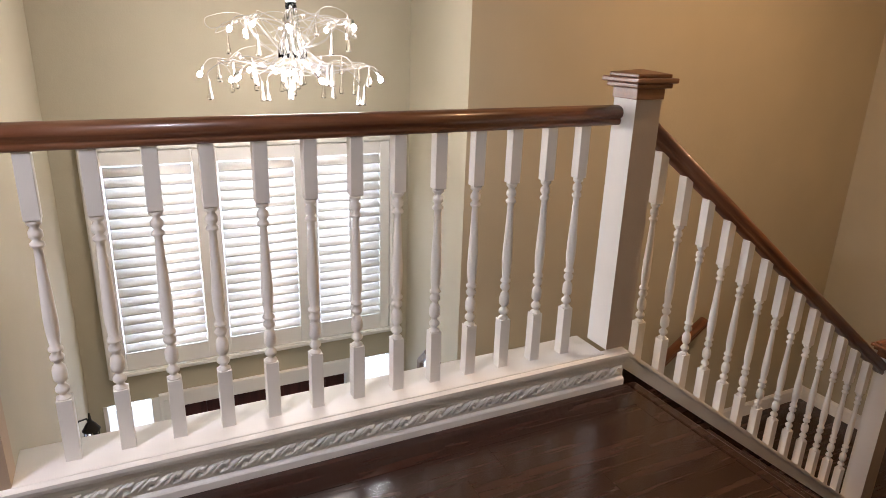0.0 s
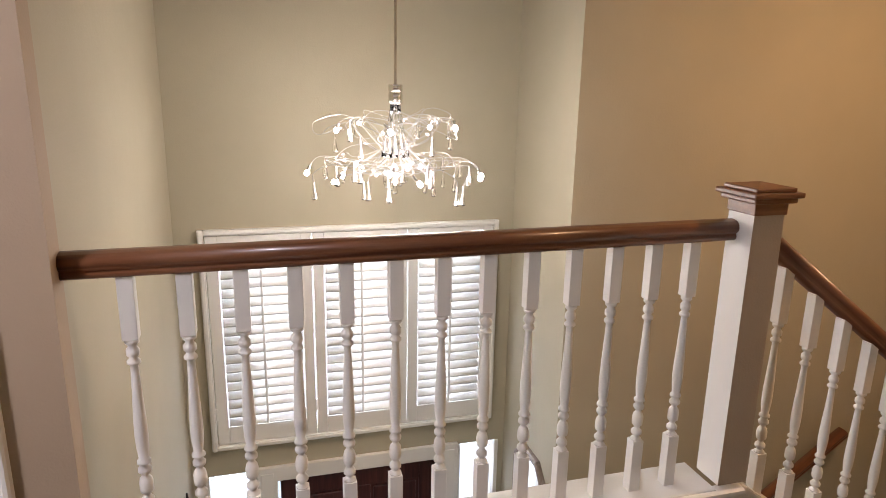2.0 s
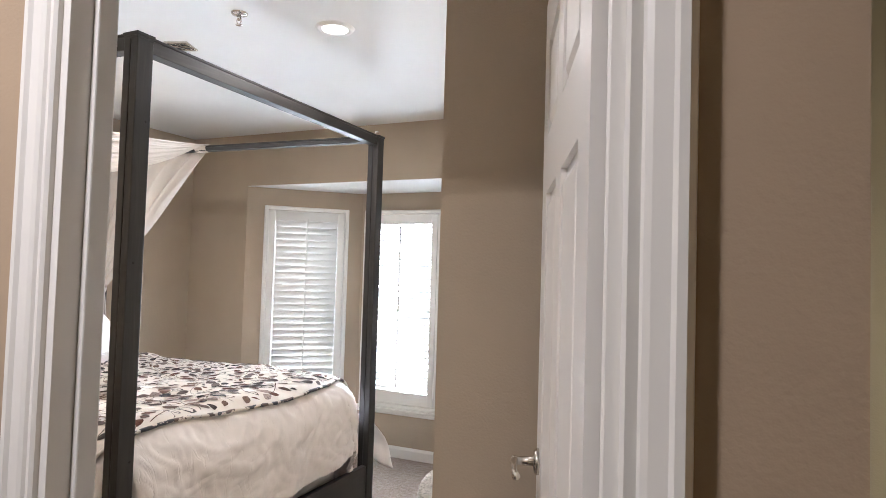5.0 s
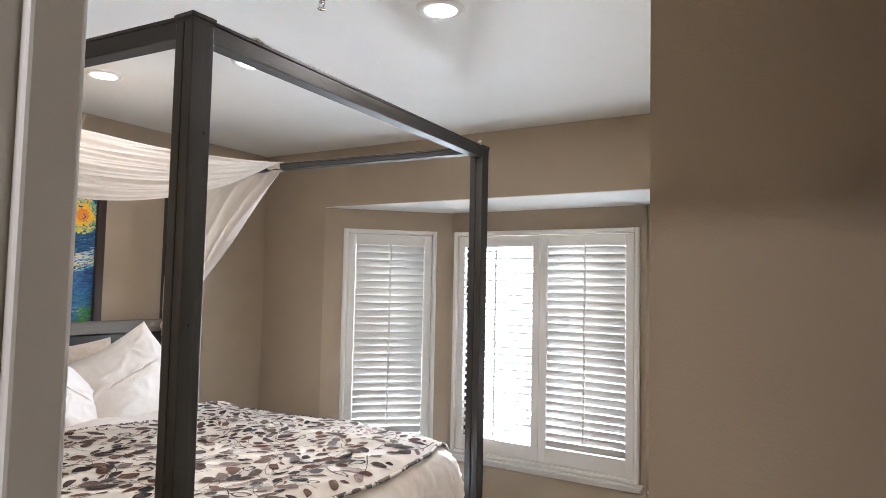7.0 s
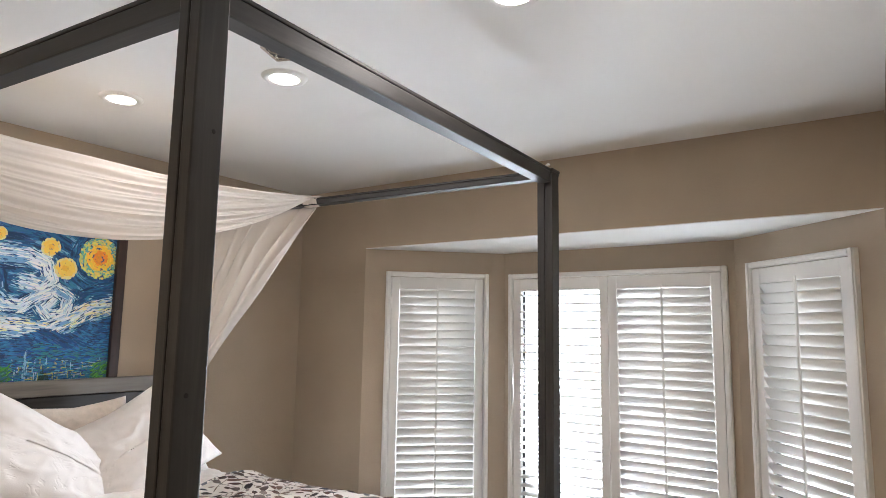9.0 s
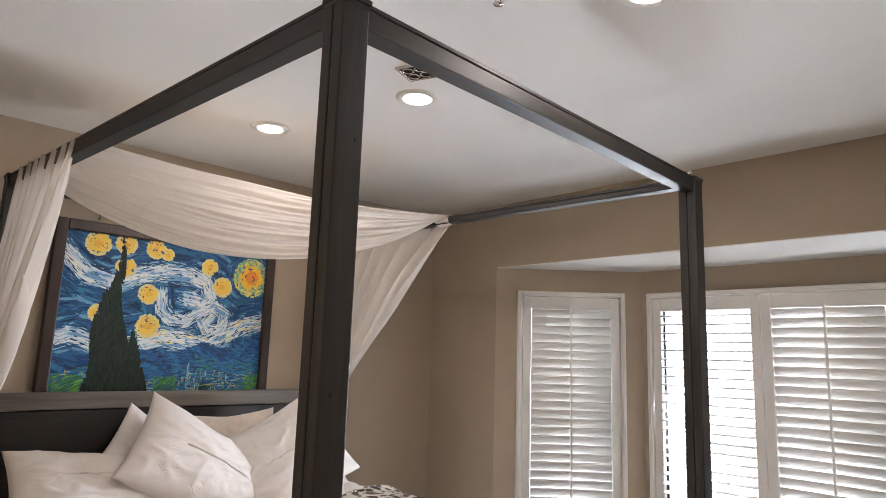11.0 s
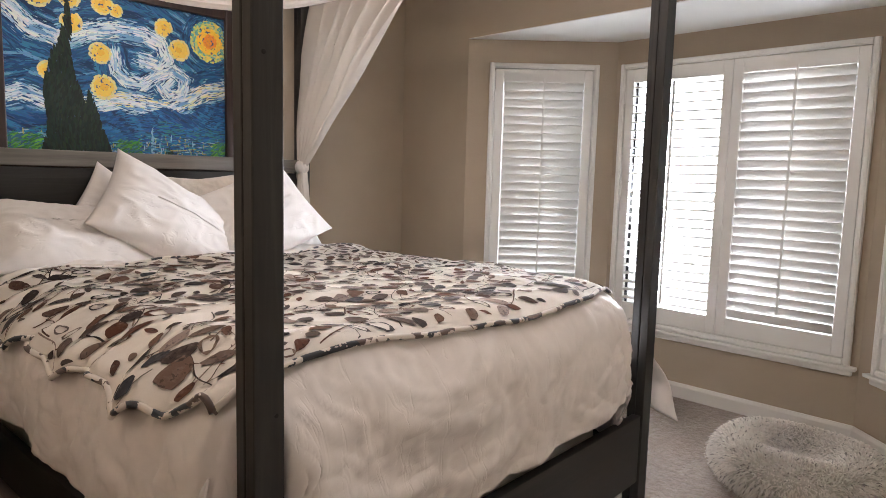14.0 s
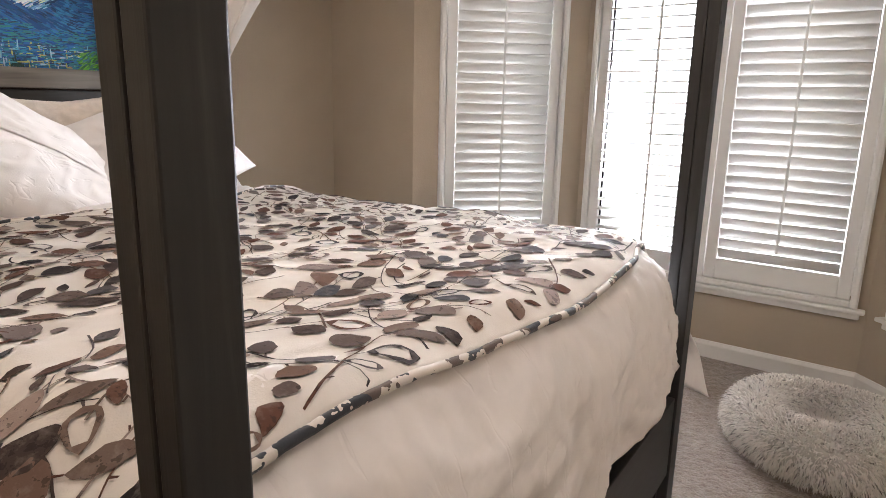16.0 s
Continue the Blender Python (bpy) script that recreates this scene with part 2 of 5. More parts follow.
bm = bmesh.new()
box(bm, -4.4, DX0, YH, YB, 0.0, CZ)
box(bm, DX1, FX0 + 0.0015, YH, YB, 0.0, CZ)
box(bm, DX0, DX1, YH, YB, DZ, CZ)
setting("wall_door", bm, M_HALL, "warm tan painted wall round the bedroom doorway")
setting("wall_bed", block(XW - 0.12, XW, YB, YW + 0.12, -0.02, CZ), M_BED, "taupe painted wall behind the bed")
bm = bmesh.new()
box(bm, XW, BXL, YW, YW + 0.12, -0.02, CZ)
box(bm, BXL, BXR, YW, YW + 0.12, BZ + 0.004, CZ)
box(bm, BXR, XA - 0.001, YW, YW + 0.12, -0.02, CZ)
setting("wall_window", bm, M_BED, "taupe painted wall round the window bay")
bm = bmesh.new()
box(bm, XA, FX0 - 0.12, YA, YA + 0.1, -0.02, CZ)
box(bm, XA, XA + 0.1, YA + 0.1, YW + 0.12, -0.02, CZ)
setting("wall_closet", bm, M_BED, "shaded taupe wall beside the bedroom door")


def wall_with_window(name, m, width, z0, z1, wx0, wx1, wz0, wz1, mat, label, t=0.12):
    """A wall in its own frame: x along it, y outwards, with one opening through it."""
    bm = bmesh.new()
    box(bm, 0, wx0, 0, t, z0, z1)
    box(bm, wx1, width, 0, t, z0, z1)
    box(bm, wx0, wx1, 0, t, z0, wz0)
    box(bm, wx0, wx1, 0, t, wz1, z1)
    bmesh.ops.transform(bm, matrix=m, verts=bm.verts[:])
    return setting(name, bm, mat, label)


def along(x0, y0, x1, y1):
    """Pose with x running from the first point to the second and y to its left."""
    return pose(x0, y0, 0, 0, 0, math.degrees(math.atan2(y1 - y0, x1 - x0)))


WZ0, WZ1 = 0.375, 1.908
LM, LW = along(BXL, YW, BX0, BY), math.hypot(BX0 - BXL, BY - YW)
CM, CW = along(BX0, BY, BX1, BY), BX1 - BX0
RM, RW = along(BX1, BY, BXR, YW), math.hypot(BXR - BX1, YW - BY)
wall_with_window("wall_bay_west", LM, LW, -0.02, BZ + 0.1, 0.15, LW - 0.13, WZ0 + 0.03, WZ1 - 0.03, M_BED, "taupe angled wall of the window bay")
wall_with_window("wall_bay", CM, CW, -0.02, BZ + 0.1, 0.06, CW - 0.06, WZ0 + 0.03, WZ1 - 0.03, M_BED, "taupe wall at the back of the window bay")
wall_with_window("wall_bay_east", RM, RW, -0.02, BZ + 0.1, 0.13, RW - 0.15, WZ0 + 0.03, WZ1 - 0.03, M_BED, "taupe angled wall of the window bay")
bm = bmesh.new()
vs = [bm.verts.new(p) for p in ((BXL - 0.1, YW + 0.119, BZ), (BX0 - 0.1, BY + 0.12, BZ), (BX1 + 0.1, BY + 0.12, BZ), (BXR + 0.1, YW + 0.119, BZ),
                                (BXL, YW + 0.001, BZ), (BXR, YW + 0.001, BZ))]
bm.faces.new((vs[4], vs[0], vs[1], vs[2], vs[3], vs[5]))
r = bmesh.ops.extrude_face_region(bm, geom=bm.faces[:])
bmesh.ops.translate(bm, vec=(0, 0, 0.08), verts=[e for e in r["geom"] if isinstance(e, bmesh.types.BMVert)])
bmesh.ops.recalc_face_normals(bm, faces=bm.faces[:])
setting("ceiling_bay", bm, M_CEIL, "white ceiling of the window bay", "ceiling")
setting("ceiling_bedroom", block(XW - 0.12, FX0 - 0.001, YB - 0.05, YW + 0.12, CZ, CZ + 0.1), M_CEIL, "white painted bedroom ceiling", "ceiling")
bm = bmesh.new()
box(bm, XW - 0.12, FX0 - 0.06, 1.84, YW + 0.0, -0.1, 0.0)
box(bm, BXL, BXR, YW, BY, -0.1, 0.0)
setting("floor_carpet", bm, M_CARPET, "beige tufted carpet on the bedroom floor", "carpet")

# hall, stairs and foyer
setting("wall_foyer_west", block(FX0 - 0.12, FX0, YH + 0.003, FY, FL, FZ), M_FOYER, "khaki painted side wall of the foyer")
wall_with_window("wall_foyer", along(FX0 - 0.12, FY, FX1 + 0.12, FY), FX1 - FX0 + 0.24, -0.70, FZ, 0.265, 1.82, -0.55, 0.625, M_FOYER,
                 "khaki painted foyer wall with the shuttered window")
bm = bmesh.new()
box(bm, FX0 - 0.12, -0.02, FY, FY + 0.12, FL, -0.70)
box(bm, 1.70, FX1 + 0.12, FY, FY + 0.12, FL, -0.70)
box(bm, -0.02, 1.70, FY, FY + 0.12, -0.745, -0.70)
setting("wall_foyer_lower", bm, M_FOYER, "khaki painted wall round the front door")
setting("wall_foyer_east", block(FX1, FX1 + 0.12, YO + 0.0, FY, FL, FZ), M_FOYER, "khaki painted return wall of the foyer")
setting("wall_stairs", block(FX1 + 0.12, 4.85, YO, YO + 0.12, FL, FZ), M_FOYER, "golden beige wall beside the stairs")
setting("wall_stairs_end", block(4.85, 4.97, 0.7, YO + 0.12, FL, FZ), M_FOYER, "golden beige wall at the stair landing")
setting("wall_stairs_south", block(1.85, 4.85, 0.70, 0.82, FL, FZ), M_FOYER, "golden beige wall below the stairs")
setting("wall_hall_south", block(-2.0, 1.97, -1.32, -1.2, 0, FZ), M_FOYER, "beige hall wall")
setting("wall_hall_west", block(-2.12, -2.0, -1.32, YH, 0, FZ), M_FOYER, "beige hall wall")
setting("wall_hall_east", block(1.85, 1.97, -1.2, 0.70, 0, FZ), M_FOYER, "beige hall wall")
setting("ceiling_hall", block(-2.0, 4.85, -1.2, YH, CZ, CZ + 0.1), M_CEIL, "white hall ceiling", "ceiling")
setting("wall_header", block(FX0, 4.85, YH, YH + 0.1, CZ, FZ), M_FOYER, "beige header above the balustrade")
setting("ceiling_foyer", block(FX0 - 0.12, 4.97, YH, FY + 0.12, FZ, FZ + 0.1), M_CEIL, "white foyer ceiling", "ceiling")
setting("floor_foyer", block(FX0, 4.85, 0.82, FY, FL - 0.1, FL), M_FLOOR, "dark foyer floor", "floor")
setting("ground", block(-60, 60, FY + 0.14, 120, -3.1, -3.0), material("pale_paving", (0.42, 0.42, 0.40), 0.9), "pale paving outside the house", "ground")

# bright haze outside the windows
bm = bmesh.new()
box(bm, -12, 12, 14.0, 14.05, -6, 9)
setting("backdrop", bm, emitter("sky_backdrop", (0.95, 0.98, 1.0), 3.2), "bright overcast distance outside the windows", "backdrop")


# ---- shuttered windows ----
def slat_mesh(length, wide=0.064, thick=0.010):
    bm = bmesh.new()
    n = 10
    a, c = [], []
    for k in range(n):
        w = 2 * math.pi * k / n
        y, z = wide / 2 * math.cos(w), thick / 2 * math.sin(w)
        a.append(bm.verts.new((-length / 2, y, z)))
        c.append(bm.verts.new((length / 2, y, z)))
    for k in range(n):
        bm.faces.new((a[k], a[(k + 1) % n], c[(k + 1) % n], c[k]))
    bm.faces.new(a[::-1])
    bm.faces.new(c)
    return bm


def shutter_window(name, m, x0, x1, z0, z1, panels, label, sill=True, pitch=0.050, bottom=0.095, top=0.075, stile=0.05):
    """A window with plantation shutters, in its wall's frame (x along the wall, y outwards, z up). panels: (share of the width, tilt of the slats)."""
    w = thing(name, label, "window", m, "shuttered windows", "structure")
    fr = 0.03
    bm = bmesh.new()
    for a in ((x0, x0 + fr, z0, z1), (x1 - fr, x1, z0, z1)):
        box(bm, a[0], a[1], -0.026, 0.03, a[2], a[3], 0.004)
        box(bm, a[0] + 0.006, a[1] - 0.006, -0.032, -0.022, a[2], a[3], 0.003)
    for a in ((z1 - fr, z1), (z0, z0 + fr)):
        box(bm, x0 + fr, x1 - fr, -0.026, 0.03, a[0], a[1], 0.004)
        box(bm, x0 + fr, x1 - fr, -0.032, -0.022, a[0] + 0.006, a[1] - 0.006, 0.003)
    part("window_frame", bm, M_SHUT, w)
    if sill:
        bm = bmesh.new()
        box(bm, x0 - 0.03, x1 + 0.03, -0.045, 0.0, z0 - 0.02, z0 - 0.001, 0.006)
        box(bm, x0 - 0.012, x1 + 0.012, -0.022, 0.0, z0 - 0.05, z0 - 0.02, 0.006)
        part("window_sill", bm, M_SHUT, w)
    px0, px1, pz0, pz1 = x0 + fr + 0.003, x1 - fr - 0.003, z0 + fr + 0.003, z1 - fr - 0.003
    x = px0
    total = px1 - px0
    for share, tilt in panels:
        xa, xb = x + 0.002, x + share * total - 0.002
        x += share * total
        bm = bmesh.new()
        for s in ((xa, xa + stile), (xb - stile, xb)):
            box(bm, s[0], s[1], -0.014, 0.014, pz0, pz1, 0.003)
        box(bm, xa + stile, xb - stile, -0.0135, 0.0135, pz0, pz0 + bottom, 0.003)
        box(bm, xa + stile, xb - stile, -0.0135, 0.0135, pz1 - top, pz1, 0.003)
        pan = part("shutter_panel", bm, M_SHUT, w)
        la, lb = pz0 + bottom + 0.004, pz1 - top - 0.004
        n = round((lb - la) / pitch)
        step = (lb - la) / n
        xm, ln = (xa + xb) / 2, xb - xa - 2 * stile - 0.005
        first = None
        for k in range(n):
            mm = pose(xm, 0.0, la + (k + 0.5) * step, tilt + random.uniform(-1.5, 1.5))
            if first is None:
                first = part("slat", slat_mesh(ln), M_SHUT, pan, smooth=True)
                first.matrix_basis = mm
            else:
                again("slat", first, pan, mm)
        r = math.sin(radians(tilt)) * 0.032
        rod_y = -0.032 * math.cos(radians(tilt)) - 0.008
        part("tilt_rod", block(xm - 0.006, xm + 0.006, rod_y - 0.005, rod_y + 0.006, la + 0.03 - r, lb - r - 0.005, 0.002), M_SHUT, pan)
        for hz in (pz0 + 0.18, pz1 - 0.16):
            hx = xa - 0.004 if share * total + px0 > xb - 0.01 or x < px1 - 0.02 else xb - 0.004
            bmh = lathe(bmesh.new(), ((0.004, -0.035), (0.0055, -0.033), (0.0055, 0.033), (0.004, 0.035)), 8, Matrix.Translation((hx + 0.004, -0.016, hz)))
            part("hinge", bmh, M_SHUT, pan)
    # outer sash with its glass
    bm = bmesh.new()
    for s in ((x0 + 0.02, x0 + 0.06), (x1 - 0.06, x1 - 0.02)):
        box(bm, s[0], s[1], 0.075, 0.11, z0 + 0.03, z1 - 0.03, 0.003)
    for s in ((z0 + 0.03, z0 + 0.07), (z1 - 0.07, z1 - 0.03), ((z0 + z1) / 2 - 0.015, (z0 + z1) / 2 + 0.015)):
        box(bm, x0 + 0.06, x1 - 0.06, 0.077, 0.108, s[0], s[1], 0.003)
    part("sash", bm, M_SHUT, w)
    # dark frame of the insect screen between shutter and sash
    for sx in (x0 + 0.052, x0 + 0.065, x1 - 0.074, x1 - 0.061):
        part("screen_frame", block(sx, sx + 0.009, 0.060, 0.070, z0 + 0.035, z1 - 0.035, 0.001), M_DARK, w, "dark bronze screen frame")
    g = part("pane", block(x0 + 0.055, x1 - 0.055, 0.090, 0.094, z0 + 0.06, z1 - 0.06), M_PANE, w)
    g.visible_shadow = False
    return w


shutter_window("window_1", LM, 0.13, LW - 0.11, WZ0, WZ1, ((1.0, -59),), "white plantation shutter, slats closed, in the bay's angled wall")
shutter_window("window_2", CM, 0.036, CW - 0.036, WZ0, WZ1, ((0.5, 6), (0.5, -57)), "white double plantation shutter, one half open to bright daylight")
shutter_window("window_3", RM, 0.11, RW - 0.13, WZ0, WZ1, ((1.0, -59),), "white plantation shutter, slats closed, in the bay's angled wall")
FM = along(FX0 - 0.12, FY, FX1 + 0.12, FY)
shutter_window("window_4", FM, 0.235, 1.85, -0.58, 0.655, ((0.345, 48), (0.335, 48), (0.32, 48)), "wide white plantation shutters glowing above the front door",
               sill=False, pitch=0.052, bottom=0.10, top=0.07, stile=0.058)


# ---- mouldings ----
def baseboard(name, segs, h=0.085, t=0.013):
    """segs: (x0, y0, x1, y1), the room to the right of each run."""
    bm = bmesh.new()
    sec = ((0, 0), (-t, 0), (-t, h - 0.02), (-t * 0.75, h - 0.012), (-t * 0.5, h - 0.006), (-t * 0.35, h), (0, h))
    for x0, y0, x1, y1, z in segs:
        d = Vector((x1 - x0, y1 - y0, 0))
        ang = math.degrees(math.atan2(d.y, d.x))
        # section x to the left of the run
        m0 = pose(x0, y0, z, 0, 0, ang + 90) @ Matrix.Diagonal((1, 1, 1, 1))
        m1 = pose(x1, y1, z, 0, 0, ang + 90)
        extrude(bm, sec, m0, m1)
    return setting(name, bm, M_TRIM, "white painted baseboard", "baseboard")


baseboard("baseboard_bedroom", ((XW, YB, XW, YW, 0), (XW, YW, BXL, YW, 0), (BXL, YW, BX0, BY, 0), (BX0, BY, BX1, BY, 0), (BX1, BY, BXR, YW, 0),
                                (XA, YW, XA, YA, 0), (XA, YA, FX0 - 0.13, YA, 0)))
baseboard("baseboard_stairs", ((3.62, YO, 4.85, YO, -1.44), (4.85, YO, 4.85, 0.83, -1.44)), 0.11)


def casing(bm, m, length, width=0.063):
    """A moulded casing board: runs up its own z, width along x, proud towards -y."""
    sec = [(0, 0), (0, -0.010), (0.006, -0.014), (0.018, -0.011), (0.022, -0.015), (0.030, -0.0175), (0.050, -0.019), (0.056, -0.024), (0.066, -0.024), (0.072, -0.019), (0.072, 0)]
    k = width / 0.072
    a = [bm.verts.new(m @ Vector((p * k, q, 0))) for p, q in sec]
    c = [bm.verts.new(m @ Vector((p * k, q, length))) for p, q in sec]
    n = len(sec)
    for i in range(n):
        bm.faces.new((a[i], a[(i + 1) % n], c[(i + 1) % n], c[i]))
    bm.faces.new(a[::-1])
    bm.faces.new(c)


bm = bmesh.new()
casing(bm, Matrix.Translation((DX1, YH, 0)), DZ + 0.063)
casing(bm, Matrix.Translation((DX0, YH, 0)) @ Matrix.Diagonal((-1, 1, 1, 1)), DZ + 0.063)
casing(bm, Matrix.Translation((DX1, YH, DZ)) @ pose(0, 0, 0, 0, -90, 0), DX1 - DX0)
casing(bm, Matrix.Translation((DX1 + 0.02, YB, 0)) @ Matrix.Diagonal((1, -1, 1, 1)), DZ + 0.063)
bmesh.ops.recalc_face_normals(bm, faces=bm.faces[:])
setting("trim_door", bm, M_TRIM, "white moulded door casing", "trim")
bm = bmesh.new()
for x0, x1, s0, s1 in ((DX0 - 0.001, DX0 + 0.016, DX0 + 0.016, DX0 + 0.028), (DX1 - 0.016, DX1 + 0.001, DX1 - 0.026, DX1 - 0.016)):
    box(bm, x0, x1, YH - 0.002, YB + 0.002, 0, DZ, 0.001)
    box(bm, s0, s1, YH + 0.035, YH + 0.07, 0, DZ - 0.016, 0.003)
box(bm, DX0 + 0.016, DX1 - 0.016, YH - 0.002, YB + 0.002, DZ - 0.016, DZ + 0.001, 0.001)
setting("trim_door_jamb", bm, M_TRIM, "white door jamb with its stop", "trim")
setting("trim_threshold", block(DX0 + 0.017, DX1 - 0.017, 1.778, 1.84, -0.02, 0.008, 0.004), M_FLOOR, "dark wood threshold strip in the doorway", "trim")


def panel_door(name, width, height, thick, label):
    """A six-panel door: hinge edge at x = 0, both faces panelled."""
    d = thing(name, label, "door")
    part("door_leaf", block(0, width, 0.010, thick - 0.010, 0, height), M_DOORP, d)
    st = 0.105
    col = ((st, width / 2 - 0.045), (width / 2 + 0.045, width - st))
    rows = ((0.23, 0.80), (0.93, 1.58), (1.70, 1.90))
    xs = [0, col[0][0], col[0][1], col[1][0], col[1][1], width]
    zs = [0, 0.23, 0.80, 0.93, 1.58, 1.70, 1.90, height]
    for face in (0, 1):
        y0, y1 = (0.0, 0.0102) if face == 0 else (thick - 0.0102, thick)
        bm = bmesh.new()
        for x0, x1 in ((xs[0], xs[1]), (xs[2], xs[3]), (xs[4], xs[5])):
            box(bm, x0, x1, y0, y1, 0, height)
        for k in range(0, len(zs) - 1, 2):
            for x0, x1 in col:
                box(bm, x0, x1, y0, y1, zs[k], zs[k + 1])
        part("door_frame", bm, M_DOORP, d)
        for x0, x1 in col:
            for z0, z1 in rows:
                bm = bmesh.new()
                ya, yb = (0.0102, 0.0015) if face == 0 else (thick - 0.0102, thick - 0.0015)
                o = [bm.verts.new(p) for p in ((x0 + 0.012, ya, z0 + 0.012), (x1 - 0.012, ya, z0 + 0.012), (x1 - 0.012, ya, z1 - 0.012), (x0 + 0.012, ya, z1 - 0.012))]
                i = [bm.verts.new(p) for p in ((x0 + 0.030, yb, z0 + 0.030), (x1 - 0.030, yb, z0 + 0.030), (x1 - 0.030, yb, z1 - 0.030), (x0 + 0.030, yb, z1 - 0.030))]
                for k in range(4):
                    bm.faces.new((o[k], o[(k + 1) % 4], i[(k + 1) % 4], i[k]))
                bm.faces.new(i)
                bmesh.ops.recalc_face_normals(bm, faces=bm.faces[:])
                part("panel", bm, M_DOORP, d)
    return d


DOORW = 0.738
door = panel_door("door_1", DOORW, 2.015, 0.035, "white six-panel bedroom door standing open")
door["kind"] = "structure"
# the leaf swings into the bedroom; its hall face turns towards the doorway
door.matrix_world = pose(DX1 - 0.018, YB + 0.012, 0.012, 0, 0, 110)
hd = bmesh.new()
lathe(hd, ((0.027, 0), (0.027, 0.006), (0.022, 0.010), (0.010, 0.012), (0.009, 0.045), (0.011, 0.048), (0.011, 0.056), (0.004, 0.058)), 18,
      Matrix.Translation((DOORW - 0.065, 0.035, 1.02)) @ pose(0, 0, 0, -90, 0, 0))
pts = [Vector((DOORW - 0.065 - 0.105 * k / 8, 0.035 + 0.050 + 0.004 * math.sin(k / 8 * 3.1), 1.02 + 0.006 * math.sin(k / 8 * 3.14))) for k in range(9)]
tube(hd, pts, lambda u: 0.009 - 0.003 * u, 10)
bmesh.ops.create_uvsphere(hd, u_segments=10, v_segments=8, radius=0.0085, matrix=Matrix.Translation(pts[-1]))
part("door_handle", hd, M_NICKEL, door, "satin nickel lever handle", True)

# ---- the balustrade at the landing ----
YR = 1.858
CURB = 0.14
balu = thing("balustrade", "white turned balusters under a brown handrail on a curb", "balustrade", pose(0, 0, 0))
bm = bmesh.new()
box(bm, FX0, 1.70, YH + 0.002, 1.93, 0.0, CURB - 0.012)
box(bm, FX0, 1.706, YH - 0.004, 1.945, CURB - 0.014, CURB, 0.004)
part("curb", bm, M_TRIM, balu, "cream painted curb")
# face mouldings of the curb, returned along the wall stub
TX0, TX1 = -0.205, 1.802
bm = bmesh.new()
sec = ((0, 0), (0, 0.022), (0.003, 0.026), (0.010, 0.030), (0.012, 0.030), (0.012, 0.086), (0.010, 0.086), (0.004, 0.092), (0.002, 0.105), (-0.006, 0.112), (-0.009, 0.124), (-0.009, 0.134), (0.004, 0.1365), (0.035, 0.1365), (0.035, 0))
a = pose(TX0, YH - 0.013, 0, 0, 0, 90)
c = pose(TX1, YH - 0.013, 0, 0, 0, 90)
extrude(bm, sec, a, c)
mould = part("skirting_moulding", bm, M_TRIM, balu, "white moulding with a carved leaf band")


def leaf_mesh():
    """A slanting carved leaf with a curled tip."""
    bm = bmesh.new()
    for sgn, ox, oz, ln, tilt in ((1, 0.0, 0.0, 0.058, 36), (1, 0.017, 0.0, 0.054, 40), (-1, 0.037, 0.014, 0.026, 8), (1, 0.030, -0.015, 0.024, 12)):
        m = pose(ox, 0, oz, 0, -tilt, 0)
        prev = None
        for k in range(7):
            u = k / 6
            x = (u - 0.5) * ln
            w = 0.0058 * math.sin(math.pi * (0.08 + 0.88 * u)) + 0.0008
            bend = 0.004 * math.sin(u * math.pi) * sgn
            ring = [bm.verts.new(m @ Vector((x, -0.0075 * math.sin(q) * (0.4 + math.sin(math.pi * u)), bend + w * math.cos(q)))) for q in (0, 0.9, 1.57, 2.24, 3.14)]
            if prev:
                for i in range(4):
                    bm.faces.new((prev[i], prev[i + 1], ring[i + 1], ring[i]))
            prev = ring
    bmesh.ops.recalc_face_normals(bm, faces=bm.faces[:])
    return bm


first = None
k = 0
x = TX0 + 0.03
while x < TX1 - 0.05:
    mm = Matrix.Translation((x, YH - 0.0012, 0.058))
    if first is None:
        first = part("leaf_ornament", leaf_mesh(), M_TRIM, mould, smooth=True)
        first.matrix_basis = mm
    else:
        again("leaf_ornament", first, mould, mm)
    x += 0.060

BH = 0.80


def baluster_mesh(low=0.175):
    bm = bmesh.new()
    s = 0.018
    def sq(z0, z1, b0, b1):
        box(bm, -s, s, -s, s, z0 + b0, z1 - b1, 0.0015)
    sq(0, low, 0, 0)
    sq(BH - 0.165, BH + 0.02, 0, 0)
    k = (BH - 0.165 - low)
    prof = [(0.0172, 0), (0.0172, 0.004), (0.009, 0.010), (0.009, 0.014), (0.0165, 0.022), (0.0165, 0.030), (0.0085, 0.040), (0.0085, 0.045), (0.0155, 0.052), (0.0168, 0.060),
            (0.0168, 0.078), (0.0145, 0.088), (0.0085, 0.096), (0.0085, 0.100), (0.0160, 0.108), (0.0165, 0.116), (0.0095, 0.126), (0.0168, 0.132), (0.0168, 0.138), (0.0115, 0.144),
            (0.0150, 0.175), (0.0162, 0.205), (0.0155, 0.24), (0.0125, 0.31), (0.0100, 0.375), (0.0095, 0.392), (0.0160, 0.398), (0.0160, 0.404), (0.0088, 0.412), (0.0155, 0.420),
            (0.0155, 0.432), (0.0088, 0.442), (0.0165, 0.450), (0.017, 0.460)]
    lathe(bm, [(r, low + z * k / 0.460) for r, z in prof], 14)
    return bm


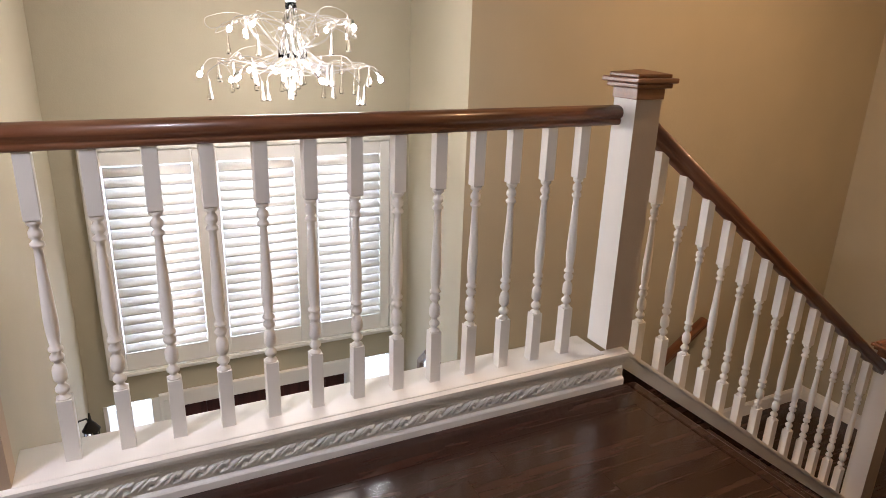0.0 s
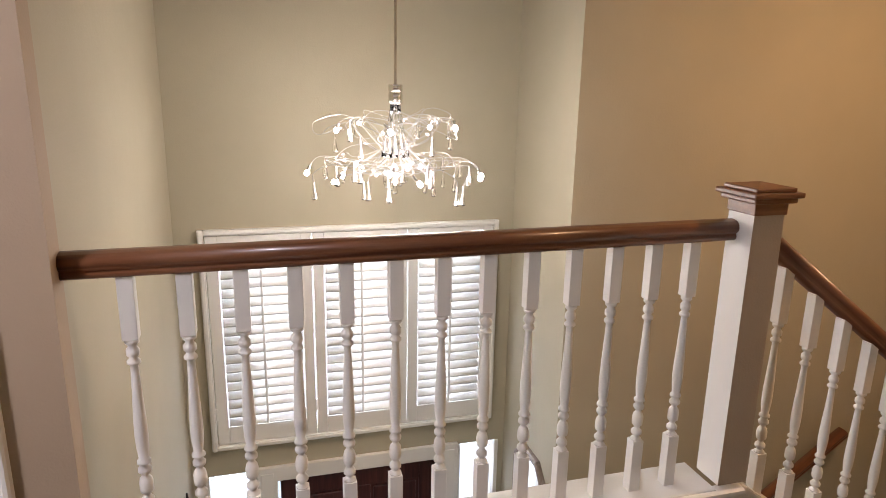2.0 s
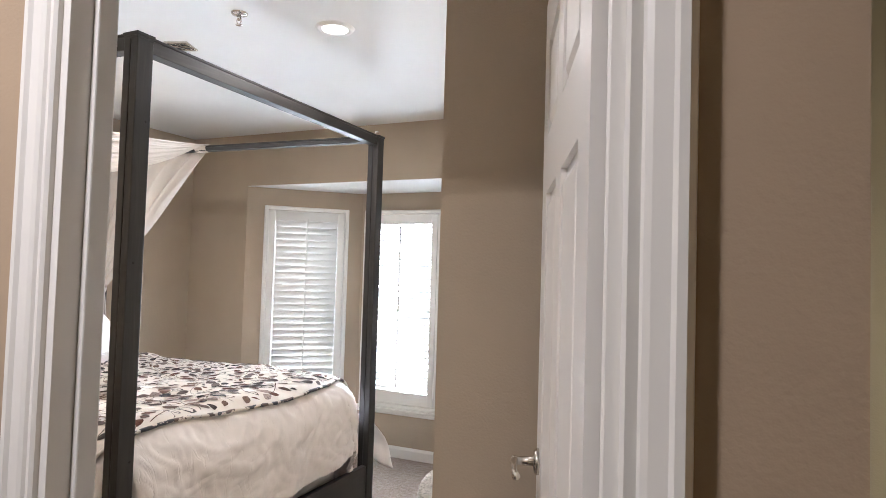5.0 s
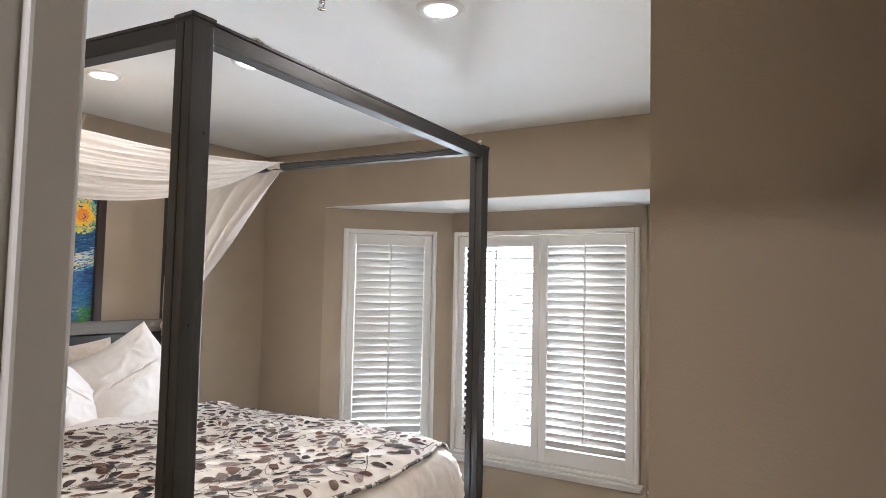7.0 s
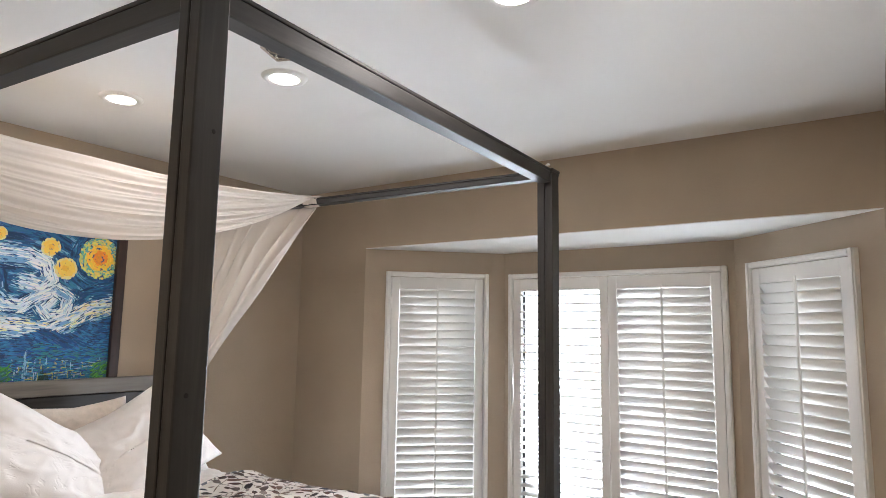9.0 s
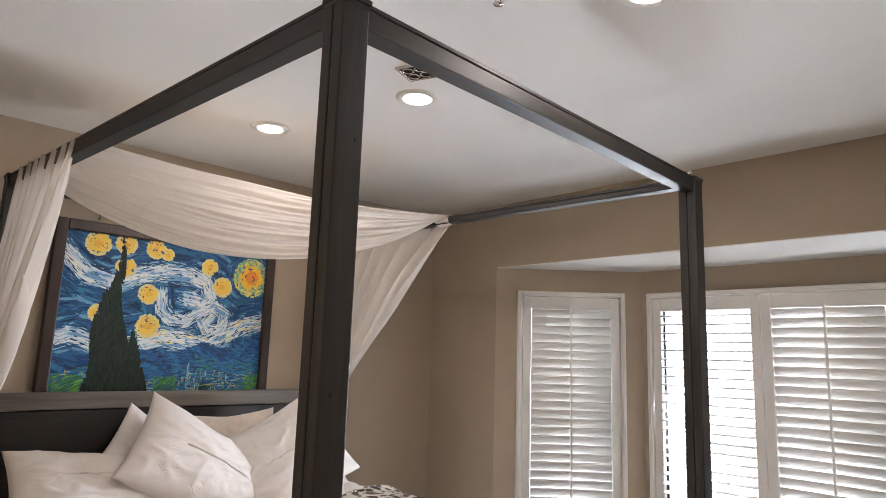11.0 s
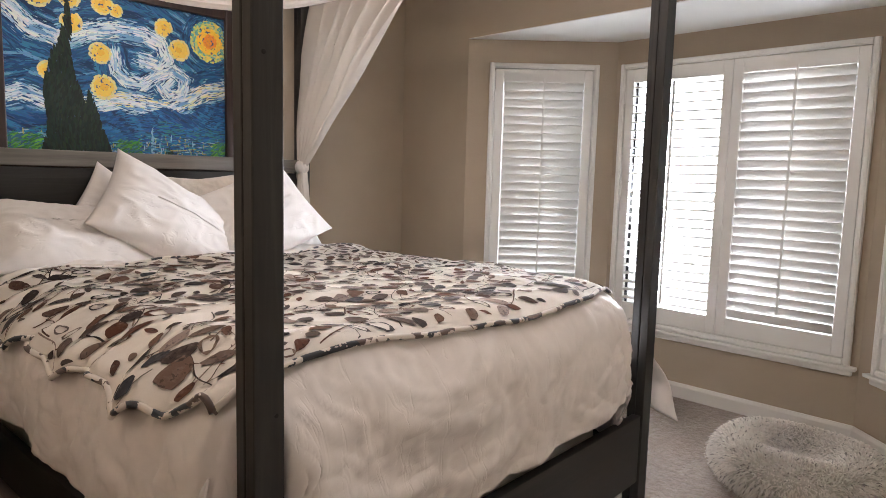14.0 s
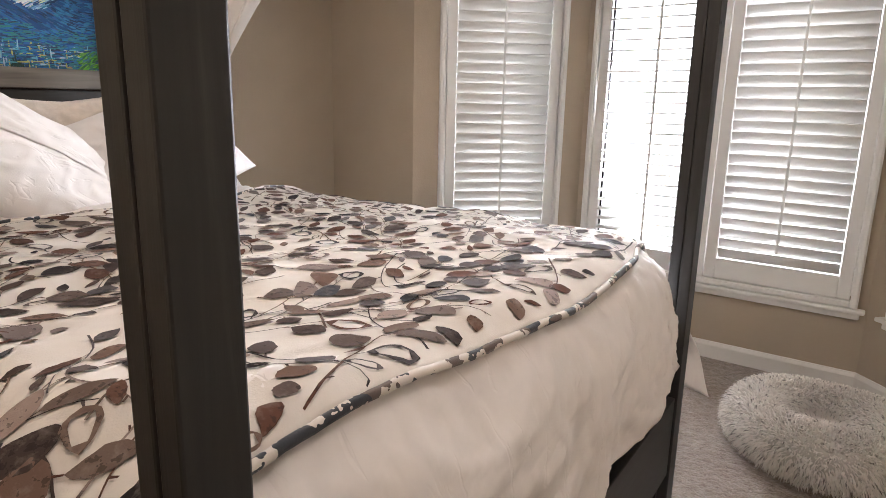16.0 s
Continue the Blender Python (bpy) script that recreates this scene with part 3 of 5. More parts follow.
bal = part("baluster", baluster_mesh(), M_TRIM, balu, "", False)
for p in bal.data.polygons:
    p.use_smooth = len(p.vertices) == 4 and p.area < 0.0006
BX = [0.045 + 0.1271 * k for k in range(13)]
bal.matrix_basis = Matrix.Translation((BX[0], YR, CURB - 0.002))
for x in BX[1:]:
    again("baluster", bal, balu, Matrix.Translation((x, YR, CURB - 0.002)))
RSEC = [(-0.018, 0.0), (-0.024, 0.004), (-0.026, 0.014), (-0.022, 0.020), (-0.031, 0.028), (-0.034, 0.038), (-0.031, 0.050), (-0.022, 0.058), (-0.008, 0.062)]
RSEC = RSEC + [(-p, q) for p, q in RSEC[::-1]]


def rail_between(name, p0, p1, parent, mat=M_RAIL):
    """A moulded handrail whose underside runs from p0 to p1 in the x-z plane."""
    bm = bmesh.new()
    d = Vector(p1) - Vector(p0)
    a = math.degrees(math.atan2(-d.z, d.x))
    ln = d.length
    bm2 = extrude(bm, RSEC, pose(0, 0, 0, 0, 0, 90), pose(ln, 0, 0, 0, 0, 90))
    for f in bm.faces:
        f.smooth = len(f.verts) == 4
    o = part(name, bm, mat, parent)
    o.matrix_basis = Matrix.Translation(p0) @ pose(0, 0, 0, 0, a, 0)
    return o


rail_between("handrail", (FX0 + 0.001, YR, 0.928), (1.70, YR, 0.942), balu)


def newel(m, h, group, label):
    n = thing("newel_post", label, "newel post", m, group)
    s = 0.053
    bm = block(-s, s, -s, s, -0.16 if h > 1.0 else 0, h - 0.085, 0.002)
    sh = part("shaft", bm, (M_TRIM, M_BED), n, "square post with two white and two taupe sides")
    # taupe on the -y and +x sides, white on the rest
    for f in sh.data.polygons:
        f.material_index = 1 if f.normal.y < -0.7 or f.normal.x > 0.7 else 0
    bm = bmesh.new()
    box(bm, -s - 0.004, s + 0.004, -s - 0.004, s + 0.004, h - 0.087, h - 0.052, 0.002)
    box(bm, -s - 0.020, s + 0.020, -s - 0.020, s + 0.020, h - 0.052, h - 0.036, 0.004)
    box(bm, -s - 0.032, s + 0.032, -s - 0.032, s + 0.032, h - 0.036, h - 0.020, 0.004)
    box(bm, -s - 0.016, s + 0.016, -s - 0.016, s + 0.016, h - 0.020, h - 0.008, 0.003)
    vs = [bm.verts.new(p) for p in ((-s - 0.014, -s - 0.014, h - 0.008), (s + 0.014, -s - 0.014, h - 0.008), (s + 0.014, s + 0.014, h - 0.008), (-s - 0.014, s + 0.014, h - 0.008), (0, 0, h + 0.004))]
    for k in range(4):
        bm.faces.new((vs[k], vs[(k + 1) % 4], vs[4]))
    part("cap", bm, M_CAPW, n, "stepped brown wooden cap")
    return n


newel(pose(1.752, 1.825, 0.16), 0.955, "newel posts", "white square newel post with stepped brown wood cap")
# the upper flight runs down along +x, its balustrade on a sloping skirt
SL = 0.715
srail = thing("stair_balustrade", "white turned balusters under a brown rail sloping down the stairs", "balustrade", pose(0, 0, 0))
X0S, X1S = 1.80, 3.66
rail_between("handrail", (X0S + 0.006, YR, 0.918), (X1S, YR, 0.918 - SL * (X1S - X0S - 0.006)), srail)
bm = bmesh.new()
def skirt_z(x):
    return 0.135 - SL * (x - 1.81)
def sloping(half, top, deep, bev):
    bm = bmesh.new()
    vs = []
    for y in (YR - half, YR + half):
        for x, z in ((1.806, skirt_z(1.806) - top), (X1S, skirt_z(X1S) - top), (X1S, skirt_z(X1S) - deep), (1.806, skirt_z(1.806) - deep)):
            vs.append(bm.verts.new((x, y, z)))
    for f in ((0, 1, 2, 3), (7, 6, 5, 4), (0, 4, 5, 1), (1, 5, 6, 2), (2, 6, 7, 3), (3, 7, 4, 0)):
        bm.faces.new([vs[k] for k in f])
    bmesh.ops.recalc_face_normals(bm, faces=bm.faces[:])
    bmesh.ops.bevel(bm, geom=bm.edges[:], offset=bev, segments=2, affect='EDGES')
    return bm


part("skirt", sloping(0.045, 0.0, 0.022, 0.005), M_TRIM, srail, "cream painted sloping skirt cap")
part("skirt", sloping(0.038, 0.0225, 0.08, 0.003), M_TRIM, srail, "cream painted sloping skirt board")
part("stringer", sloping(0.035, 0.0805, 0.32, 0.002), M_FLOOR, srail, "dark wood stringer under the skirt")
for k in range(13):
    x = 1.925 + 0.1335 * k
    again("baluster", bal, srail, Matrix.Translation((x, YR, skirt_z(x) - 0.03)))
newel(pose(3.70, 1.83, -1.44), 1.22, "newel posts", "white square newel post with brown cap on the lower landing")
# steps
stairs = thing("staircase", "dark wood stairs turning at a half landing", "stairs", pose(0, 0, 0), "", "structure")
for k in range(7):
    x = 1.83 + 0.26 * k
    part("step", block(x, x + 0.27, 0.82, YR - 0.045, -0.18 * (k + 1) - 0.17, -0.18 * (k + 1), 0.004), M_FLOOR, stairs)
    part("step", block(X1S - 0.26 * (k + 1), X1S - 0.26 * k + 0.01, YR + 0.045, YO, -1.44 - 0.187 * (k + 1) - 0.17, -1.44 - 0.187 * (k + 1), 0.004), M_FLOOR, stairs)
part("half_landing", block(X1S - 0.01, 4.85, 0.82, YO, -1.60, -1.44, 0.004), M_FLOOR, stairs)
wr = thing("wall_handrail", "brown wooden handrail on the wall beside the lower stairs", "handrail", pose(0, 0, 0))
rail_between("rail", (1.95, YO - 0.07, -2.52 + 0.86), (3.55, YO - 0.07, -1.44 + 0.90), wr)
for x in (2.15, 2.75, 3.35):
    z = -1.66 + 0.70 * (x - 1.95)
    bm = bmesh.new()
    tube(bm, [Vector((x, YO, z - 0.06)), Vector((x, YO - 0.04, z - 0.05)), Vector((x, YO - 0.07, z + 0.005))], 0.006, 6)
    part("bracket", bm, M_NICKEL, wr)

# ---- hall floor: dark planks ----
hall_floor = setting("floor_hall", block(-2.0, 1.83, -1.2, 1.775, -0.12, -0.006), M_FLOOR, "dark glossy hand-scraped wood floor of the hall", "floor")
tagged(part("trim_nosing", block(1.815, 1.86, 0.82, 1.775, -0.035, 0.001, 0.008), M_FLOOR), "dark wood nosing at the top of the stairs", "trim", "", "structure")
pw = 0.125
rows = int((1.772 + 1.2) / pw) + 1
planks = {}
for r in range(rows):
    y0 = 1.772 - (r + 1) * pw
    if y0 < -0.9:
        break
    x = -1.9 - random.uniform(0, 0.9)
    while x < 1.81:
        ln = random.choice((0.6, 0.9, 1.2, 1.5))
        x0, x1 = max(x, -1.99), min(x + ln, 1.813)
        x += ln
        if x1 - x0 < 0.05:
            continue
        key = round(x1 - x0, 3)
        mm = pose((x0 + x1) / 2, y0 + pw / 2, -0.004 + random.uniform(-0.0007, 0.0007), random.uniform(-0.12, 0.12), random.uniform(-0.03, 0.03))
        if key not in planks:
            planks[key] = part("plank", block(-key / 2 + 0.0004, key / 2 - 0.0004, -pw / 2 + 0.0003, pw / 2 - 0.0003, -0.004, 0.004), M_FLOOR, hall_floor)
            planks[key].matrix_basis = mm
        else:
            again("plank", planks[key], hall_floor, mm)

# ---- foyer: front door, sidelights, sconce, mirror ----
M_FDOOR = wood("front_door_wood", (0.030, 0.009, 0.006), (0.062, 0.018, 0.012), (0.095, 0.030, 0.020), 2, 0.35)
fd = thing("door_2", "dark red-brown panelled front door below the shutters", "door", pose(0.37, FY, FL), "", "structure")
DH = -0.82 - FL
part("door_leaf", block(0.01, 0.95, 0.02, 0.065, 0, DH), M_FDOOR, fd)
bm = bmesh.new()
for x0, x1, z0, z1 in ((0.01, 0.13, 0, DH), (0.83, 0.95, 0, DH), (0.43, 0.53, 0.25, DH - 0.12), (0.13, 0.83, DH - 0.12, DH), (0.13, 0.83, 0, 0.25), (0.13, 0.83, 0.9, 1.0)):
    box(bm, x0, x1, 0.008, 0.022, z0, z1, 0.003)
part("door_frame", bm, M_FDOOR, fd)
bm = bmesh.new()
for x0, x1, z0, z1 in ((0.15, 0.41, 0.27, 0.88), (0.55, 0.81, 0.27, 0.88), (0.15, 0.41, 1.02, DH - 0.14), (0.55, 0.81, 1.02, DH - 0.14)):
    box(bm, x0, x1, 0.012, 0.021, z0, z1, 0.006)
part("panel", bm, M_FDOOR, fd)
bm = bmesh.new()
for x0, x1 in ((0.255, 0.365), (1.325, 1.435)):
    box(bm, x0, x1, FY - 0.022, FY + 0.03, FL, -0.735, 0.005)
    box(bm, x0 + 0.02, x1 - 0.02, FY - 0.028, FY - 0.02, FL, -0.76, 0.003)
box(bm, 0.255, 1.435, FY - 0.024, FY + 0.03, -0.815, -0.725, 0.005)
for x0, x1 in ((-0.02, 0.0), (0.215, 0.256), (1.434, 1.455), (1.675, 1.70)):
    box(bm, x0, x1, FY - 0.012, FY + 0.05, FL, -0.745, 0.003)
setting("trim_front_door", bm, M_TRIM, "white casing round the front door and sidelights", "trim")
M_LACE = material("lace", (0.85, 0.86, 0.88), 0.8)
_, b = nodes_of(M_LACE)
b.inputs["Transmission Weight"].default_value = 0.55
b.inputs["Roughness"].default_value = 0.9
for nm, x0, x1 in (("window_5", 0.0, 0.215), ("window_6", 1.455, 1.675)):
    sl = thing(nm, "narrow sidelight with a white lace panel beside the front door", "sidelight", pose(0, 0, 0), "sidelights", "structure")
    g = part("pane", block(x0, x1, FY + 0.06, FY + 0.064, FL + 0.3, -0.765), M_PANE, sl)
    g.visible_shadow = False
    bm = bmesh.new()
    n = 14
    prev = None
    for k in range(n + 1):
        u = k / n
        x = x0 + u * (x1 - x0)
        y = FY + 0.04 + 0.004 * math.sin(k * 2.1)
        top = -0.79 - 0.012 * abs(math.sin(k * 0.9))
        va, vb = bm.verts.new((x, y, FL + 0.35)), bm.verts.new((x, y, top))
        if prev:
            bm.faces.new((prev[0], va, vb, prev[1]))
        prev = (va, vb)
    part("lace_panel", bm, M_LACE, sl, "white lace panel", True)
lamp_area("door_daylight", look((0.85, FY + 0.3, -1.6), (0.85, 0, -1.8)), 1.7, 1.5, 10, DAY)

# sconce on the west wall
sc = thing("wall_sconce", "small black metal wall lantern with clear glass", "sconce", pose(FX0, 2.90, -0.44) @ Matrix.Scale(0.6, 4))
part("back_plate", block(0, 0.012, -0.045, 0.045, -0.13, 0.13, 0.004), M_DARK, sc)
bm = bmesh.new()
tube(bm, [Vector((0.01, 0, 0.05)), Vector((0.05, 0, 0.13)), Vector((0.10, 0, 0.14)), Vector((0.12, 0, 0.09))], 0.007, 8)
lathe(bm, ((0.006, 0.20), (0.012, 0.14), (0.035, 0.11), (0.055, 0.075), (0.06, 0.07), (0.01, 0.068)), 14, Matrix.Translation((0.12, 0, -0.02)))
lathe(bm, ((0.045, -0.16), (0.05, -0.155), (0.05, -0.145), (0.03, -0.14)), 14, Matrix.Translation((0.12, 0, -0.02)))
for k in range(4):
    box(bm, 0.12 + 0.046 * math.cos(k * 1.571) - 0.003, 0.12 + 0.046 * math.cos(k * 1.571) + 0.003, 0.046 * math.sin(k * 1.571) - 0.003, 0.046 * math.sin(k * 1.571) + 0.003, -0.17, 0.06)
part("lantern_frame", bm, M_DARK, sc, "", True)
part("glass", lathe(bmesh.new(), ((0.040, -0.16), (0.043, -0.1), (0.043, 0.04), (0.040, 0.055)), 14, Matrix.Translation((0.12, 0, 0))), M_PANE, sc, "", True)
# mirror on the east wall
mi = thing("wall_mirror", "eight-sided mirror in a brown wooden frame on the foyer wall", "mirror", pose(FX1, 3.22, -1.0))
M_MIRROR = material("mirror_silver", (0.9, 0.9, 0.9), 0.02, 1.0)


def octagon(bm, x, hy, hz, cut):
    return [bm.verts.new((x, y, z)) for y, z in ((-hy + cut, -hz), (hy - cut, -hz), (hy, -hz + cut), (hy, hz - cut), (hy - cut, hz), (-hy + cut, hz), (-hy, hz - cut), (-hy, -hz + cut))]


bm = bmesh.new()
a, c = octagon(bm, -0.012, 0.165, 0.385, 0.082), octagon(bm, -0.002, 0.165, 0.385, 0.082)
bm.faces.new(a)
bm.faces.new(c[::-1])
for k in range(8):
    bm.faces.new((a[k], a[(k + 1) % 8], c[(k + 1) % 8], c[k]))
bmesh.ops.recalc_face_normals(bm, faces=bm.faces[:])
part("mirror_glass", bm, M_MIRROR, mi)
bm = bmesh.new()
rings = [octagon(bm, *q) for q in ((-0.001, 0.2, 0.42, 0.1), (-0.022, 0.2, 0.42, 0.1), (-0.032, 0.188, 0.408, 0.094), (-0.026, 0.163, 0.383, 0.0815), (-0.013, 0.160, 0.380, 0.08), (-0.001, 0.160, 0.380, 0.08))]
for a, c in zip(rings, rings[1:] + rings[:1]):
    for k in range(8):
        bm.faces.new((a[k], a[(k + 1) % 8], c[(k + 1) % 8], c[k]))
bmesh.ops.recalc_face_normals(bm, faces=bm.faces[:])
part("mirror_frame", bm, wood("mirror_frame_wood", (0.10, 0.07, 0.05), (0.18, 0.13, 0.095), (0.26, 0.20, 0.15), 2, 0.35), mi)


# ---- chandelier ----
CX, CY = 0.872, 2.80
M_WIRE = material("silver_wire", (0.55, 0.54, 0.51), 0.30, 1.0)
M_BULB = emitter("lit_bulb", (1.0, 0.93, 0.82), 110)
ch = thing("chandelier", "silver wire chandelier with lit bulbs and hanging crystal drops", "chandelier", pose(CX, CY, 0))
part("cord", tube(bmesh.new(), [Vector((0, 0, 1.37)), Vector((0, 0, 1.9)), Vector((0, 0, FZ))], 0.0055, 8), M_CHROME, ch)
part("canopy", lathe(bmesh.new(), ((0.06, FZ - 0.03), (0.065, FZ - 0.025), (0.065, FZ))), M_CHROME, ch)
bm = bmesh.new()
lathe(bm, ((0.006, 1.378), (0.027, 1.377), (0.028, 1.374), (0.028, 1.352), (0.025, 1.350), (0.025, 1.346), (0.028, 1.344), (0.028, 1.306), (0.022, 1.303), (0.008, 1.302)), 20)
part("holder", bm, M_CHROME, ch, "chrome cylinder", True)
for k in range(12):
    w = 2 * math.pi * k / 12
    pts = [Vector((r * math.cos(w + tw), r * math.sin(w + tw), z)) for r, z, tw in ((0.014, 1.305, 0), (0.018, 1.26, 0.1), (0.028, 1.20, 0.2), (0.045, 1.15, 0.35), (0.05, 1.10, 0.5))]
    part("glass_rod", tube(bmesh.new(), pts, 0.0065, 6), M_CRYSTAL, ch, "", True)
drop_data = None
bead_data = None
bulb_data = None
rnd = random.Random(7)


def drop_mesh():
    return lathe(bmesh.new(), ((0.0015, 0.0), (0.003, -0.004), (0.0045, -0.012), (0.0035, -0.020), (0.0045, -0.030), (0.010, -0.062), (0.0105, -0.068), (0.007, -0.072)), 7)


def spline(pts, n=18):
    out = []
    p = [pts[0]] + pts + [pts[-1]]
    for i in range(1, len(p) - 2):
        for k in range(n // (len(pts) - 1) + 1):
            u = k / (n // (len(pts) - 1) + 1)
            a, b_, c, d = p[i - 1], p[i], p[i + 1], p[i + 2]
            out.append(0.5 * ((2 * b_) + (-a + c) * u + (2 * a - 5 * b_ + 4 * c - d) * u * u + (-a + 3 * b_ - 3 * c + d) * u ** 3))
    out.append(pts[-1])
    return out


def arm(w, r, z, kind):
    """A wire that loops out of the core; it ends in a bulb or a drop."""
    global drop_data, bead_data, bulb_data
    tw = rnd.uniform(0.9, 2.0) * rnd.choice((-1, 1))
    zc = rnd.uniform(1.09, 1.17)
    f = lambda rr, a, zz: Vector((rr * math.cos(w + a), rr * math.sin(w + a), zz))
    rise = rnd.uniform(0.025, 0.055)
    pts = [f(0.035, tw * 1.4, zc), f(0.13, tw * 1.2, zc * 0.35 + z * 0.65 - 0.02), f(r * 0.70, tw * 0.7, z + rise * 0.6), f(r * 0.92, 0.22 * tw, z + rise), f(r, 0, z + 0.008)]
    if kind != 'bulb':
        pts.append(f(r * 0.985, -0.05 * tw, z - 0.025))
    bm = bmesh.new()
    tube(bm, spline(pts), 0.0014, 5)
    a = part("arm", bm, M_WIRE, ch, "", True)
    e = pts[-1]
    if kind == 'bulb':
        d = (pts[-1] - pts[-2]).normalized()
        m = Matrix.Translation(e) @ Vector((0, 0, 1)).rotation_difference((d + Vector((0, 0, -0.7))).normalized()).to_matrix().to_4x4()
        if bulb_data is None:
            s = part("bulb", lathe(bmesh.new(), ((0.003, 0.006), (0.0070, 0.010), (0.0092, 0.018), (0.0075, 0.027), (0.002, 0.030)), 10), M_BULB, a, "lit capsule bulb", True)
            bulb_data = s
            s.matrix_basis = m
            so = part("socket", lathe(bmesh.new(), ((0.003, -0.022), (0.0055, -0.020), (0.0055, 0.008), (0.004, 0.010)), 8), M_CHROME, a, "", True)
            so.matrix_basis = m
            arm.socket = so
        else:
            again("bulb", bulb_data, a, m)["label"] = "lit capsule bulb"
            again("socket", arm.socket, a, m)
    else:
        if drop_data is None:
            drop_data = part("crystal_drop", drop_mesh(), M_CRYSTAL, a)
            drop_data.matrix_basis = Matrix.Translation(e)
        else:
            again("crystal_drop", drop_data, a, Matrix.Translation(e))
    # a bead along the wire
    q = pts[2].lerp(pts[3], 0.5)
    if bead_data is None:
        bmm = bmesh.new()
        bmesh.ops.create_icosphere(bmm, subdivisions=2, radius=0.0075)
        bead_data = part("bead", bmm, M_CRYSTAL, a, "", True)
        bead_data.matrix_basis = Matrix.Translation(q)
    else:
        again("bead", bead_data, a, Matrix.Translation(q))
    if kind == 'both':
        again("crystal_drop", drop_data, a, Matrix.Translation(pts[3] + Vector((0, 0, -0.004))))


for k in range(10):
    arm(2 * math.pi * (k + rnd.uniform(-0.25, 0.25)) / 10, rnd.uniform(0.22, 0.28), rnd.uniform(1.20, 1.235), ('both', 'bulb')[k % 2])
for k in range(13):
    arm(2 * math.pi * (k + rnd.uniform(-0.25, 0.25)) / 13, rnd.uniform(0.30, 0.37), rnd.uniform(1.025, 1.07), ('bulb', 'both')[k % 2])
for k in range(11):
    arm(2 * math.pi * (k + rnd.uniform(-0.25, 0.25)) / 11, rnd.uniform(0.14, 0.33), rnd.uniform(1.00, 1.06), ('both', 'both', 'bulb')[k % 3])
for k in range(7):
    w = 2 * math.pi * k / 7
    again("crystal_drop", drop_data, ch, Matrix.Translation((0.04 * math.cos(w), 0.04 * math.sin(w), 1.07 - 0.02 * (k % 3))))
again("bulb", bulb_data, ch, pose(0.0, 0.0, 1.07, 180))
for k in range(12):
    # free curls with a bead at the tip
    w, tw, z, rr = 2 * math.pi * (k + rnd.uniform(-0.3, 0.3)) / 12, rnd.uniform(0.8, 1.6) * rnd.choice((-1, 1)), rnd.uniform(1.06, 1.27), rnd.uniform(0.18, 0.38)
    g = lambda q, a, zz: Vector((q * math.cos(w + a), q * math.sin(w + a), zz))
    pts = [g(0.03, tw, 1.10), g(rr * 0.5, tw * 0.9, z + 0.03), g(rr * 0.85, tw * 0.45, z + 0.02), g(rr, 0.1 * tw, z - 0.02), g(rr * 0.9, -0.12 * tw, z)]
    curl = part("curl", tube(bmesh.new(), spline(pts, 22), 0.0012, 5), M_WIRE, ch, "", True)
    again("bead", bead_data, curl, Matrix.Translation(pts[-1]))

# ---- bedroom ceiling fittings ----
M_LAMP = emitter("lamp_diffuser", (1.0, 0.93, 0.84), 14)


def recessed(x, y, z, label):
    r = thing("recessed_light", label, "ceiling light", pose(x, y, z), "recessed ceiling lights")
    bm = bmesh.new()
    prof = ((0.050, -0.002), (0.054, -0.010), (0.066, -0.012), (0.076, -0.009), (0.082, -0.0015))
    n = 32
    rings = [[bm.verts.new((q * math.cos(2 * math.pi * k / n), q * math.sin(2 * math.pi * k / n), zz)) for k in range(n)] for q, zz in prof]
    for a, c in zip(rings, rings[1:]):
        for k in range(n):
            bm.faces.new((a[k], a[(k + 1) % n], c[(k + 1) % n], c[k]))
    bmesh.ops.recalc_face_normals(bm, faces=bm.faces[:])
    part("trim_ring", bm, M_CEIL, r, "white ring", True)
    part("diffuser", lathe(bmesh.new(), ((0.053, -0.009), (0.053, -0.004)), 28), M_LAMP, r, "glowing white diffuser")
    return r


for lx, ly in LAMPS:
    recessed(lx, ly, CZ, "round recessed ceiling light, switched on, with white trim")
# these two fittings are made up to go with the added fill lamps
recessed(-1.2, 0.85, CZ, "made-up round recessed ceiling light, switched on, at the hall fill lamp")
recessed(3.1, 1.4, CZ, "made-up round recessed ceiling light, switched on, at the stair fill lamp")
vent = thing("ceiling_vent", "small square metal ceiling vent with a scrolled grille", "vent", pose(-2.537, 3.297, CZ, 0, 0, 20))
bm = bmesh.new()
for a in ((-0.055, 0.055, -0.055, -0.045), (-0.055, 0.055, 0.045, 0.055), (-0.055, -0.045, -0.045, 0.045), (0.045, 0.055, -0.045, 0.045)):
    box(bm, a[0], a[1], a[2], a[3], -0.008, -0.0005, 0.001)
part("frame", bm, M_NICKEL, vent)
part("backing", block(-0.045, 0.045, -0.045, 0.045, -0.002, -0.0006), M_DARK, vent)
bm = bmesh.new()
for sx in (-0.022, 0.022):
    for sy in (-0.022, 0.022):
        tube(bm, [Vector((sx + 0.018 * math.cos(k * 0.5236), sy + 0.018 * math.sin(k * 0.5236), -0.006)) for k in range(13)], 0.003, 5)
part("grille", bm, M_NICKEL, vent, "", True)
spk = thing("fire_sprinkler", "small chrome fire sprinkler head on the ceiling", "sprinkler", pose(-2.01, 3.105, CZ))
part("escutcheon", lathe(bmesh.new(), ((0.010, -0.012), (0.03, -0.008), (0.034, -0.002), (0.034, -0.0005)), 20), M_CHROME, spk, "", True)
bm = bmesh.new()
